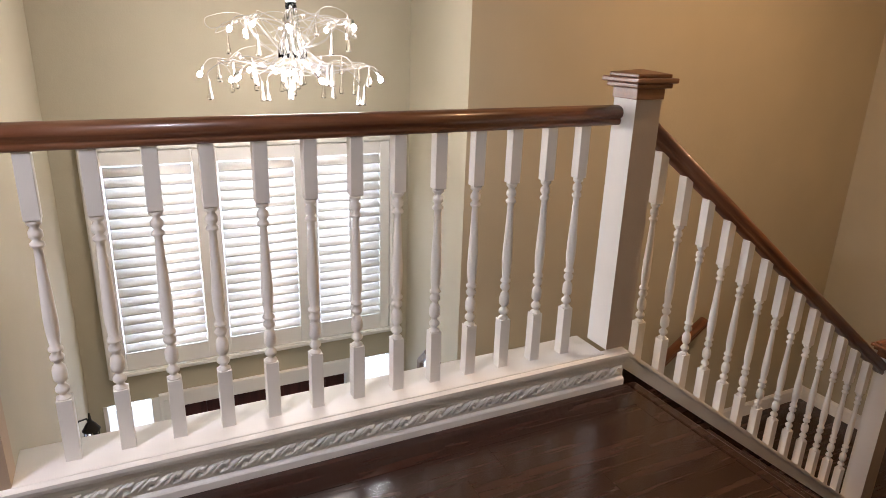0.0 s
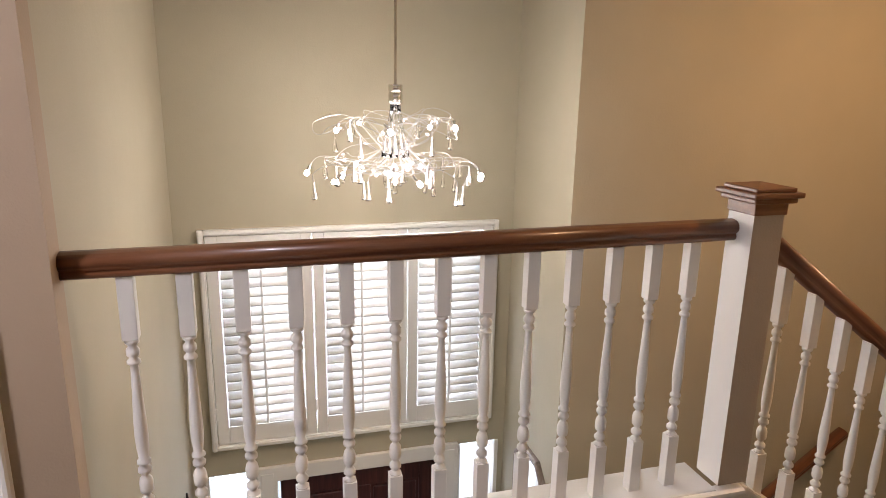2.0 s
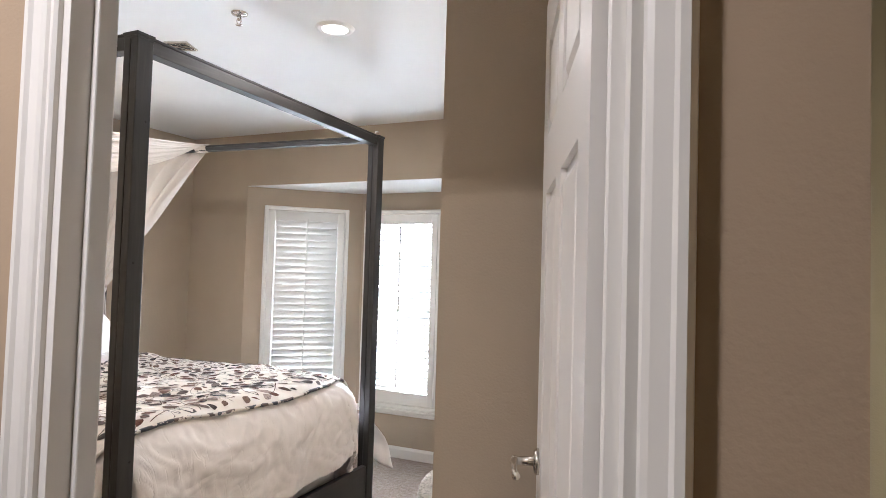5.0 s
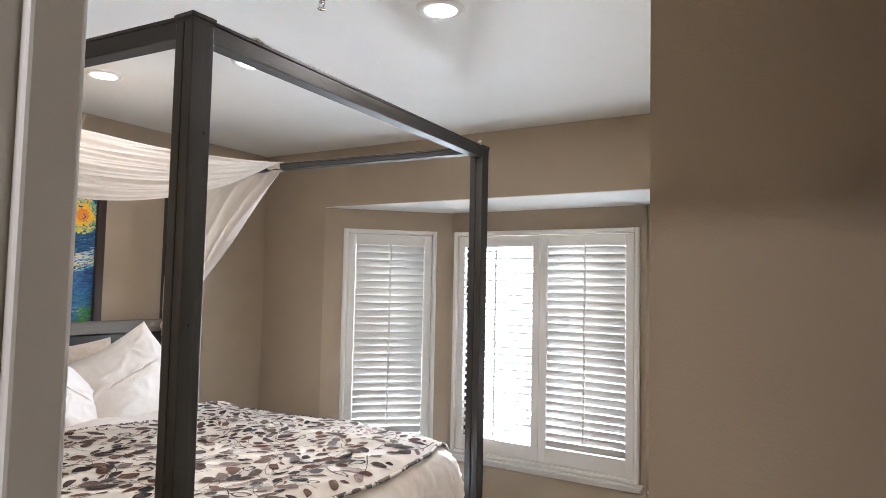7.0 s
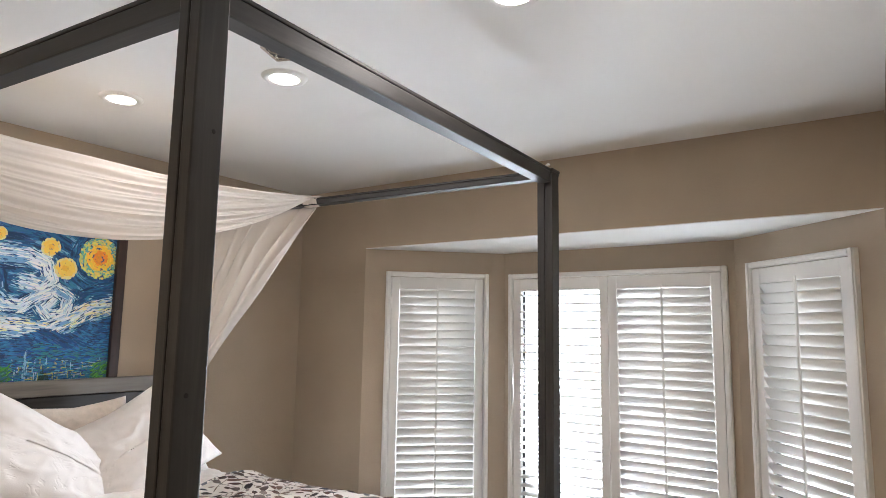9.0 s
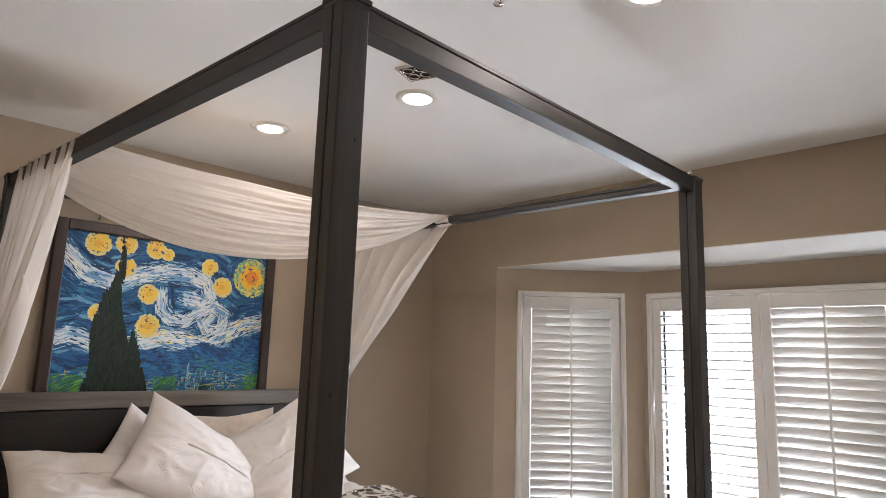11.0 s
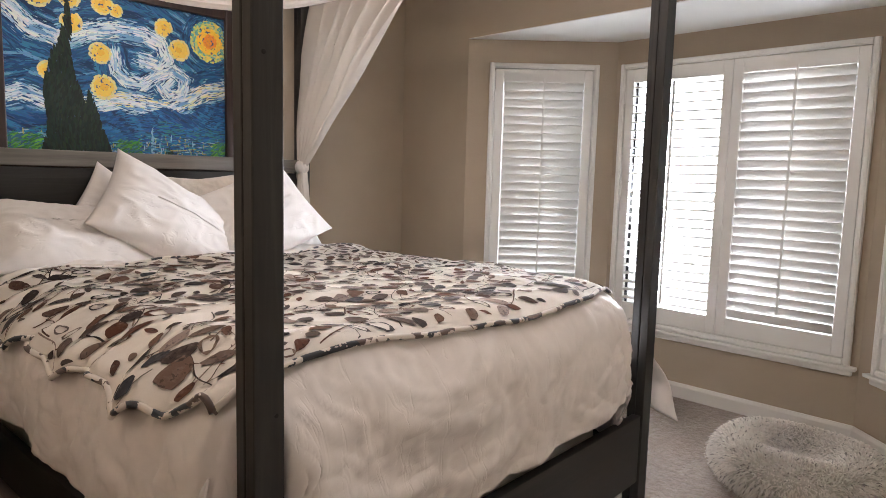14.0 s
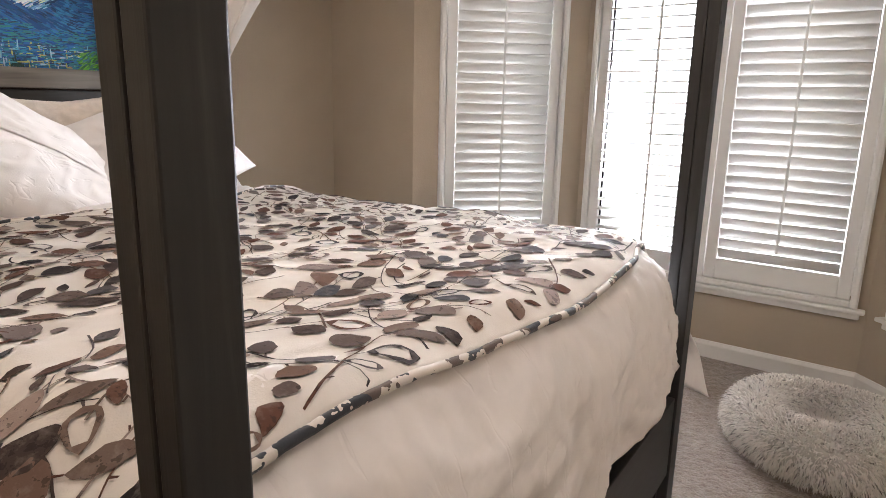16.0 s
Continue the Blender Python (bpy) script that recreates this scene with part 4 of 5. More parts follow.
lathe(bm, ((0.007, -0.03), (0.008, -0.012)), 10)
for s in (-1, 1):
    tube(bm, [Vector((s * 0.007, 0, -0.018)), Vector((s * 0.013, 0, -0.032)), Vector((s * 0.004, 0, -0.047))], 0.0022, 5)
lathe(bm, ((0.013, -0.050), (0.014, -0.048), (0.004, -0.046)), 12)
part("head", bm, M_CHROME, spk, "", True)

# ---- the canopy bed ----
NF, FF, NH, FH = Vector((-1.972, 2.618, 0)), Vector((-2.018, 4.200, 0)), Vector((-4.075, 2.475, 0)), Vector((-4.055, 4.085, 0))
PH = 0.0315
PT = 2.172
bed = thing("canopy_bed", "dark grey-brown wooden four-poster canopy bed frame", "bed", pose(0, 0, 0))


def post(c, cap=True):
    bm = bmesh.new()
    # two boards with a shallow joint between
    box(bm, -PH, -0.001, -PH, PH, 0, PT - 0.012, 0.003)
    box(bm, 0.0, PH, -PH + 0.0012, PH, 0, PT - 0.012, 0.003)
    o = part("post", bm, M_BEDW, bed)
    o.location = c
    bm = bmesh.new()
    box(bm, -PH - 0.004, PH + 0.004, -PH - 0.004, PH + 0.004, PT - 0.012, PT, 0.003)
    box(bm, -PH - 0.001, PH + 0.001, -PH - 0.001, PH + 0.001, PT - 0.022, PT - 0.012, 0.002)
    k = part("cap", bm, M_BEDW, o)
    return o


for c in (NF, FF, NH, FH):
    o = post(c)
    for zz, dx in ((1.885, 0.012), (1.425, -0.008), (0.79, 0.014)):
        part("screw", lathe(bmesh.new(), ((0.004, 0.0), (0.0045, 0.0008), (0.002, 0.0011)), 9, Matrix.Translation((PH, dx, zz)) @ pose(0, 0, 0, 0, 90, 0)), M_DARK, o)


def beam(name, a, c, z0, z1, half, mat, inset=PH, off=0.0, bev=0.003, label=""):
    """A board between two posts, grain along it."""
    d = (c - a)
    ln = d.length - 2 * inset
    bm = block(-ln / 2, ln / 2, -half, half, z0, z1, bev)
    o = part(name, bm, mat, bed, label)
    m = (a + c) / 2
    o.matrix_basis = pose(m.x, m.y, 0, 0, 0, math.degrees(math.atan2(d.y, d.x))) @ Matrix.Translation((0, off, 0))
    return o


for a, c in ((NF, FF), (NF, NH), (FF, FH), (NH, FH)):
    beam("canopy_rail", a, c, PT - (0.034 if a is FF else 0.056), PT - 0.012, 0.0245, M_BEDX)
    beam("canopy_rail_cover", a, c, PT - 0.0118, PT - 0.001, 0.026, M_BEDX)
beam("footboard", NF, FF, 0.125, 0.378, 0.016, M_BEDX, off=-0.008)
beam("side_rail", NF, NH, 0.165, 0.335, 0.015, M_BEDX, off=0.006)
beam("side_rail", FF, FH, 0.165, 0.335, 0.015, M_BEDX)
for k in range(5):
    beam("headboard_plank", NH, FH, 0.34 + 0.177 * k, 0.34 + 0.177 * (k + 1) - 0.003, 0.013, M_BEDX, off=-0.004)
beam("headboard_cap", NH, FH, 1.227, 1.296, 0.022, wood("headboard_cap_wood", (0.07, 0.06, 0.048), (0.12, 0.105, 0.085), (0.17, 0.15, 0.125), 0, 0.5, 0.9, 0.0, 0.3), off=-0.006, label="weathered grey-brown cap board with knots")
bm = bmesh.new()
lathe(bm, ((0.003, 0), (0.007, 0.004), (0.006, 0.012), (0.011, 0.022), (0.008, 0.030), (0.002, 0.033)), 12)
fin = part("finial", bm, M_CHROME, bed, "small silver finial", True)
fin.location = (FF.x - 0.005, FF.y + 0.012, PT)


def on_bed(p, q, z):
    """Bed coordinates: p metres from the foot posts towards the head, q from the near posts across."""
    u = p / 2.05
    yn = NF.y + (NH.y - NF.y) * u
    yf = FF.y + (FH.y - FF.y) * u
    s = q / 1.464
    return Vector((NF.x + (FF.x - NF.x) * s - p, yn + (yf - yn) * s, z))


def n2(x, y, s=1.0, k=0.0):
    return noise.noise(Vector((x * s, y * s, k)))


# mattress and box spring under the bedding
M_SHEET = cloth("white_sheet", (0.74, 0.70, 0.66), 0.85, 900, 0.2, 0.15)
M_DUVET = cloth("white_duvet", (0.86, 0.80, 0.76), 0.8, 700, 0.15, 0.2)
M_PCASE = cloth("white_pillowcase", (0.78, 0.73, 0.69), 0.8, 900, 0.18, 0.15)
for mm in (M_DUVET, M_PCASE):
    # creases of slept-in cotton
    t, b = nodes_of(mm)
    v = coords(t, (1.0, 2.4, 0.75))
    v.node.inputs["Rotation"].default_value = (radians(-42), 0, radians(12))
    n1 = noise_tex(t, v, 3.2, 2, 0.5, 1.2)
    n2_ = noise_tex(t, v, 7.0, 2, 0.5, 1.6)
    ridge = arith(t, 'ADD', arith(t, 'ABSOLUTE', arith(t, 'SUBTRACT', n1, 0.5)), arith(t, 'MULTIPLY', arith(t, 'ABSOLUTE', arith(t, 'SUBTRACT', n2_, 0.5)), 0.5))
    crease = arith(t, 'MULTIPLY', arith(t, 'MINIMUM', ridge, 0.05), 1.6)
    bump(t, b, arith(t, 'ADD', crease, arith(t, 'MULTIPLY', noise_tex(t, v, 700, 2), 0.006)), 0.26, 0.05)


def slab(p0, p1, q0, q1, z0, z1, bev):
    bm = bmesh.new()
    vs = [bm.verts.new(on_bed(p, q, z)) for z in (z0, z1) for p, q in ((p0, q0), (p1, q0), (p1, q1), (p0, q1))]
    for f in ((3, 2, 1, 0), (4, 5, 6, 7), (0, 1, 5, 4), (1, 2, 6, 5), (2, 3, 7, 6), (3, 0, 4, 7)):
        bm.faces.new([vs[k] for k in f])
    bmesh.ops.recalc_face_normals(bm, faces=bm.faces[:])
    bmesh.ops.bevel(bm, geom=bm.edges[:], offset=bev, segments=4, affect='EDGES')
    return bm


mat_ = thing("mattress", "white-sheeted mattress and box spring in the bed frame", "mattress", pose(0, 0, 0))
part("box_spring", slab(0.10, 1.99, 0.05, 1.345, 0.25, 0.50, 0.02), M_SHEET, mat_, "", True)
part("mattress_body", slab(0.10, 1.99, 0.05, 1.345, 0.50, 0.775, 0.05), M_SHEET, mat_, "", True)
part("slat_base", slab(0.10, 1.99, 0.05, 1.345, 0.20, 0.25, 0.004), M_BEDX, mat_)

ZT = 0.815
RE = 0.14


def fold(s):
    """Cloth that runs over an edge: metres past the edge give how far out and how far down."""
    if s <= 0:
        return 0.0, 0.0
    a = s / RE
    if a < math.pi / 2:
        return RE * math.sin(a), RE * (1 - math.cos(a))
    return RE, RE + s - RE * math.pi / 2


def cover(a, c, lift=0.0):
    """Where the cloth lies: a metres from the foot edge line (negative: hanging over), c metres from the near one."""
    k = min(1, max(0, (0.55 - a) / 0.5))
    p_in, q_in, q_far = 0.005 + RE, -0.045 + RE, 1.484 - RE - 0.085 * k * k * (3 - 2 * k)
    of, df = fold(p_in - a)
    on, dn = fold(q_in - c)
    oo, do = fold(c - q_far)
    p = max(a, p_in) - of
    q = min(max(c, q_in), q_far) - on + oo
    drop = max(df, dn, do) + 0.35 * min(df, max(dn, do))
    # stay clear of the posts at the foot corners
    if df > 0.02:
        q += (on * 0.55 - oo * 0.75) * min(1, df / 0.12)
    puff = 0.035 * math.sin(math.pi * min(1, max(0, q / 1.46))) ** 0.6 * (1 - min(1, drop / 0.15))
    bulge = 0.030 * math.sin(math.pi * min(1, max(0, (drop - 0.02) / 0.50)))
    w = 0.014 * n2(a + 2, c, 3.1) + 0.006 * n2(a, c + 5, 8.0)
    e1, e2 = n2(a * 0.6 + c * 0.8, a - c * 0.4, 4.2, 7.0), n2(a + c, c * 0.5 - a, 7.5, 2.0)
    w += (0.011 * (1 - abs(e1) * 3.2 if abs(e1) < 0.3125 else 0) + 0.006 * (1 - abs(e2) * 4 if abs(e2) < 0.25 else 0)) * (0.35 if lift else 1.0)
    soft = 0.3 if lift else 1.0
    for scale, tall, band, seed in ((1.5, 0.008, 0.20, 11.0), (3.1, 0.006, 0.12, 4.0), (6.0, 0.004, 0.14, 17.0)):
        # creases pull slantwise over the foot
        e = abs(n2(a * 0.9 + c * 1.5 + 0.25 * n2(a, c, 2.0, seed), a * 2.6 - c * 1.1, scale, seed))
        if e < band:
            w += tall * soft * (1 - e / band)
    side = min(1, drop / 0.12)
    folds = side * 0.012 * math.sin(18 * (c if df > dn else a) + 5 * n2(a, c, 2.2, 3.0)) * (0.4 + drop)
    z = ZT + puff - drop + w * (1 - side * 0.6) + lift
    k = bulge + folds + w * side
    total = df + dn + do
    if total > 0:
        # the cloth swells outwards, shared between the sides it hangs over
        out = k + lift * min(1, total / 0.06)
        p -= out * df / total
        q += out * (do - dn) / total
    # pass inside the posts at the foot corners
    if drop > 0.01:
        m = max(p, q)
        if m < 0.05:
            p, q = p + 0.05 - m, q + 0.05 - m
        m = max(p, 1.464 - q)
        if m < 0.05:
            p, q = p + 0.05 - m, q - 0.05 + m
    return on_bed(p, q, z)


duv = thing("duvet", "rumpled white duvet hanging over the bed's foot", "duvet", pose(0, 0, 0))


def duvet_at(u, v):
    k = min(1, max(0, (v - 0.5) / 0.36))
    a = -0.345 + 0.15 * k * k - 0.02 * math.sin(v * 9) + u * 2.02
    c = -0.31 - 0.10 * math.exp(-(u * 14) ** 2) + 0.03 * math.sin(u * 11) + v * 2.17
    return cover(a, c)


o = part("cover", sheet(250, 270, duvet_at), M_DUVET, duv, "", True)
md = o.modifiers.new("thickness", 'SOLIDIFY')
md.thickness, md.offset = 0.014, -1
# the far corner of the cover hangs past the foot post in a point


def trail(u, v):
    """u runs down, v towards the head."""
    a = on_bed(0.02 + 0.34 * v, 1.53 + 0.02 * math.sin(9 * v), 0.62)
    tip = Vector((-1.945 - 0.40 * v, 4.375 - 0.03 * v, 0.315 + 0.05 * v + 0.04 * math.sin(3.1 * v)))
    p = a.lerp(tip, u)
    p.y += 0.012 * math.sin(16 * v + 2 * u) * u + 0.05 * math.sin(math.pi * u) ** 2
    return p


o = part("hanging_corner", sheet(20, 16, trail), M_DUVET, duv, "", True)
md = o.modifiers.new("thickness", 'SOLIDIFY')
md.thickness = 0.006


def near_flap(u, v):
    """The near foot corner falls in loose folds beside the post; u runs down, v towards the head."""
    p = 0.034 + (0.08 + 0.14 * u) * v
    q = -0.072 - 0.03 * math.sin(math.pi * min(1, u * 1.1)) - 0.014 * math.sin(11 * v + 2.5 * u) * u
    return on_bed(p, q, 0.68 - 0.50 * u - 0.10 * v * (1 - u))


o = part("hanging_corner", sheet(26, 24, near_flap), M_DUVET, duv, "", True)
md = o.modifiers.new("thickness", 'SOLIDIFY')
md.thickness = 0.006

# patterned blanket: leaves on stems over cream plush
M_BLANKET = material("leaf_blanket", (0.74, 0.68, 0.60), 0.9, spec=0.15)
t, b = nodes_of(M_BLANKET)
uvn = t.nodes.new("ShaderNodeUVMap")
mp = t.nodes.new("ShaderNodeMapping")
t.links.new(uvn.outputs[0], mp.inputs[0])
base = mp.outputs[0]


col = ramp(t, noise_tex(t, base, 9, 3), ((0.35, (0.70, 0.63, 0.56)), (0.65, (0.80, 0.74, 0.67))))
col = mix(t, col, (0.55, 0.47, 0.42), arith(t, 'MULTIPLY', noise_tex(t, base, 60, 4), 0.18))
t.links.new(col, b.inputs["Base Color"])
b.inputs["Sheen Weight"].default_value = 0.08
bump(t, b, noise_tex(t, base, 380, 2), 0.35, 0.002)

blk = thing("blanket", "cream plush blanket printed with grey and brown leaves", "blanket", pose(0, 0, 0))


def blanket_ac(u, v):
    a = 0.055 + 0.02 * math.sin(v * 7 + 1) + 0.10 * max(0, v - 0.75) * 2 + u * (1.30 + 0.05 * math.sin(v * 8))
    c = -0.085 + 0.05 * math.exp(-(u / 0.05) ** 2) + 0.022 * math.sin(u * 23) + 0.010 * math.sin(u * 51) + v * (1.60 - 0.05 * u)
    return a, c


def blanket_at(u, v):
    a, c = blanket_ac(u, v)
    ruck = 0.014 * math.exp(-v * 7) * math.sin(46 * u + 3 * n2(u, v, 5)) + 0.012 * math.exp(-(1 - v) * 8) * abs(math.sin(30 * u))
    ruck += 0.018 * math.exp(-((u - 0.97) / 0.05) ** 2) * (0.6 + 0.4 * math.sin(17 * v)) + 0.007 * n2(u * 7, v * 7, 1.0, 9.0)
    return cover(a, c, 0.033 + max(-0.004, ruck))


NU, NV = 130, 150
bm = sheet(NU, NV, blanket_at)
uvl = bm.loops.layers.uv.new("cloth")
bm.verts.ensure_lookup_table()
bm.verts.index_update()
for f in bm.faces:
    for lp in f.loops:
        i, j = divmod(lp.vert.index, NV + 1)
        lp[uvl].uv = (i / NU * 1.30, j / NV * 1.60)
o = part("plush", bm, M_BLANKET, blk, "", True)
md = o.modifiers.new("thickness", 'SOLIDIFY')
md.thickness, md.offset = 0.008, 1
# sprigs of leaves printed on the plush
M_PRINT = material("leaf_print", (0.10, 0.08, 0.07), 0.9, spec=0.1)
t, b = nodes_of(M_PRINT)
geo = t.nodes.new("ShaderNodeNewGeometry")
tone = ramp(t, geo.outputs["Random Per Island"], ((0.0, (0.020, 0.017, 0.018)), (0.22, (0.075, 0.052, 0.044)), (0.42, (0.11, 0.045, 0.028)), (0.60, (0.19, 0.13, 0.10)), (0.78, (0.040, 0.044, 0.054)), (0.95, (0.33, 0.25, 0.215))))
v = coords(t)
tone = mix(t, tone, (0.52, 0.44, 0.39), arith(t, 'MULTIPLY', arith(t, 'MAXIMUM', arith(t, 'SUBTRACT', noise_tex(t, v, 38, 4, 0.7), 0.52), 0.0), 0.9))
tone = mix(t, tone, (0.018, 0.015, 0.015), arith(t, 'MULTIPLY', arith(t, 'GREATER_THAN', noise_tex(t, v, 70, 3, 0.6), 0.6), 0.5))
t.links.new(tone, b.inputs["Base Color"])
b.inputs["Sheen Weight"].default_value = 0.0
bump(t, b, noise_tex(t, v, 380, 2), 0.3, 0.002)
GRID = [[blanket_at(i / NU, j / NV) for j in range(NV + 1)] for i in range(NU + 1)]


def on_cloth(s, w, lift=0.003):
    """A point s, w metres along the blanket, just above its face."""
    x, y = min(max(s / 1.30, 0), 0.9999) * NU, min(max(w / 1.60, 0), 0.9999) * NV
    i, j = int(x), int(y)
    fx, fy = x - i, y - j
    a, b_, c, d = GRID[i][j], GRID[i + 1][j], GRID[i][j + 1], GRID[i + 1][j + 1]
    n = (b_ - a).cross(c - a)
    if n.length < 1e-9:
        n = Vector((0, 0, 1))
    n.normalize()
    o_ = Vector((-2.9, 3.3, 0.0))
    if n.dot(a - o_) < 0:
        n = -n
    return a.lerp(b_, fx).lerp(c.lerp(d, fx), fy) + n * lift


r = random.Random(21)
verts, faces, taken = [], [], []


def inked(s, w):
    return 0.012 < s < 1.288 and 0.012 < w < 1.588


def leaf(s, w, ang, ln, wd, hollow):
    ca, sa = math.cos(ang), math.sin(ang)
    ms, mw = s + ca * ln / 2, w + sa * ln / 2
    if any(abs(ms - p) < 0.043 and abs(mw - q) < 0.043 and math.hypot(ms - p, mw - q) < 0.037 for p, q in taken):
        return
    if not (inked(s, w) and inked(s + ca * ln, w + sa * ln)):
        return
    taken.append((ms, mw))
    n = 10
    tip = r.uniform(0.8, 1.25)
    outline = []
    for k in range(n + 1):
        e = k / n
        half = wd / 2 * math.sin(math.pi * e ** tip) ** 0.8 * (1 + r.uniform(-0.07, 0.07))
        outline.append((e * ln, half))
    rows = (-1, -0.62, 0.62, 1) if hollow else (-1, -0.4, 0.4, 1)
    i = len(verts)
    bend = r.uniform(-0.12, 0.12)
    for e, half in outline:
        for q in rows:
            y = q * half + bend * ln * math.sin(math.pi * e / ln)
            verts.append(on_cloth(s + ca * e - sa * y, w + sa * e + ca * y)[:])
    for k in range(n):
        for q in range(3):
            if hollow and q == 1 and 1 < k < n - 2:
                continue
            a = i + k * 4 + q
            faces.append((a, a + 4, a + 5, a + 1))


def stem(pts, width):
    i = len(verts)
    for k, (s, w) in enumerate(pts):
        s2, w2 = pts[min(k + 1, len(pts) - 1)]
        s1, w1 = pts[max(k - 1, 0)]
        d = math.hypot(s2 - s1, w2 - w1) or 1
        h = width * (1.15 - 0.7 * k / len(pts)) * r.uniform(0.8, 1.2)
        for q in (-h, h):
            verts.append(on_cloth(s - (w2 - w1) / d * q, w + (s2 - s1) / d * q, 0.0026)[:])
    for k in range(len(pts) - 1):
        faces.append((i + 2 * k, i + 2 * k + 2, i + 2 * k + 3, i + 2 * k + 1))


cells = [(p, q) for p in range(14) for q in range(17)]
r.shuffle(cells)
for p, q in cells:
    # one curling sprig to each patch of cloth
    s, w = 0.01 + 0.092 * p + r.uniform(0, 0.08), 0.01 + 0.093 * q + r.uniform(0, 0.08)
    ang = r.gauss(0.9, 0.8) + (math.pi if r.random() < 0.35 else 0)
    curve = r.uniform(-4.5, 4.5)
    pts = [(s, w)]
    for k in range(r.randint(10, 17)):
        ang += curve * 0.014 + r.uniform(-0.08, 0.08)
        s, w = s + 0.014 * math.cos(ang), w + 0.014 * math.sin(ang)
        if not inked(s, w):
            break
        pts.append((s, w))
        if k > 0 and k % 3 == 0:
            sd = 1 if (k // 3) % 2 else -1
            ln = r.uniform(0.045, 0.072)
            aa = ang + sd * r.uniform(0.5, 1.05)
            hs, hw = s + 0.010 * math.cos(aa), w + 0.010 * math.sin(aa)
            stem([(s, w), (hs, hw)], 0.0013)
            leaf(hs, hw, aa, ln, ln * r.uniform(0.52, 0.76), r.random() < 0.2)
    if len(pts) > 3:
        stem(pts, 0.0015)
        leaf(s, w, ang, r.uniform(0.045, 0.07), r.uniform(0.022, 0.034), False)
for k in range(1300):
    ln = r.uniform(0.028, 0.052)
    leaf(r.uniform(0, 1.3), r.uniform(0, 1.6), r.uniform(0, 6.28), ln, ln * r.uniform(0.38, 0.6), r.random() < 0.12)
me = bpy.data.meshes.new("leaf_print")
me.from_pydata(verts, [], faces)
me.materials.append(M_PRINT)
o = new("leaf_print", me)
o.parent = blk
o["kind"] = "stuff"
for p in me.polygons:
    p.use_smooth = True

# rolled hem, its print broken by the roll
M_HEM = cloth("blanket_hem", (0.70, 0.63, 0.56), 0.9, 380, 0.3, 0.3)
t, b = nodes_of(M_HEM)
v = coords(t)
t.links.new(mix(t, (0.72, 0.65, 0.58), mix(t, (0.14, 0.10, 0.085), (0.05, 0.052, 0.06), arith(t, 'GREATER_THAN', noise_tex(t, v, 6, 1), 0.5)), arith(t, 'GREATER_THAN', noise_tex(t, v, 21, 3, 0.6), 0.505)), b.inputs["Base Color"])
bm = bmesh.new()
hem = [blanket_at(k / 120, 0) for k in range(121)] + [blanket_at(1, k / 120) for k in range(1, 121)] + [blanket_at(1 - k / 120, 1) for k in range(1, 121)] + [blanket_at(0, 1 - k / 120) for k in range(1, 121)]
tube(bm, hem, 0.0075, 8)
part("hem", bm, M_HEM, blk, "", True)

# ---- pillows ----
M_FUZZ = cloth("cream_quilting", (0.66, 0.58, 0.50), 0.95, 220, 1.0, 0.5, 0.15)


def pillow_mesh(w, h, d, seed, n=56):
    bm = bmesh.new()
    grids = []
    for side in (1, -1):
        g = []
        for i in range(n + 1):
            row = []
            for j in range(n + 1):
                x, y = 2 * i / n - 1, 2 * j / n - 1
                ex, ey = abs(x) ** 2.6, abs(y) ** 2.6
                th = d / 2 * (max(0, 1 - ex) ** 0.62) * (max(0, 1 - ey) ** 0.62)
                # corners stand out, sides draw in
                px = x * w / 2 * (1 - 0.07 * (1 - abs(y) ** 2))
                py = y * h / 2 * (1 - 0.07 * (1 - abs(x) ** 2))
                e = n2(x * 1.2 + y * 0.7 + seed, y - x * 0.5, 2.6)
                k = 0.010 * n2(x + seed, y, 1.8) + 0.003 * n2(x, y + seed, 5.0) + side * 0.006 * (1 - abs(e) * 3.5 if abs(e) < 0.286 else 0) * (1 - max(ex, ey) ** 3)
                k *= 1 - max(ex, ey) ** 8
                py -= 0.03 * (1 - abs(x)) * (y > 0) * 0.5
                edge = i in (0, n) or j in (0, n)
                row.append((Vector((px, py, side * th + k)), edge))
            g.append(row)
        grids.append(g)
    verts = []
    for si, g in enumerate(grids):
        verts.append([[(bm.verts.new(p)) for p, e in row] for row in g])
    for si, vg in enumerate(verts):
        for i in range(n):
            for j in range(n):
                q = (vg[i][j], vg[i + 1][j], vg[i + 1][j + 1], vg[i][j + 1])
                bm.faces.new(q if si == 0 else q[::-1])
    bmesh.ops.remove_doubles(bm, verts=bm.verts[:], dist=0.0001)
    bmesh.ops.recalc_face_normals(bm, faces=bm.faces[:])
    return bm


UP = Matrix(((0, 0, 1, 0), (1, 0, 0, 0), (0, 1, 0, 0), (0, 0, 0, 1)))


def pillow(label, at, size, lean, roll, turn, seed, mat=None):
    """lean: degrees back from upright; roll: in its own plane; turn: about the vertical."""
    o = tagged(part("pillow", pillow_mesh(*size, seed), mat or M_PCASE, None, "", True), label, "pillow", "pillows on the bed")
    o.matrix_world = Matrix.Translation(at) @ pose(0, 0, 0, 0, 0, turn) @ pose(0, 0, 0, 0, -lean, 0) @ UP @ pose(0, 0, 0, 0, 0, roll)
    return o


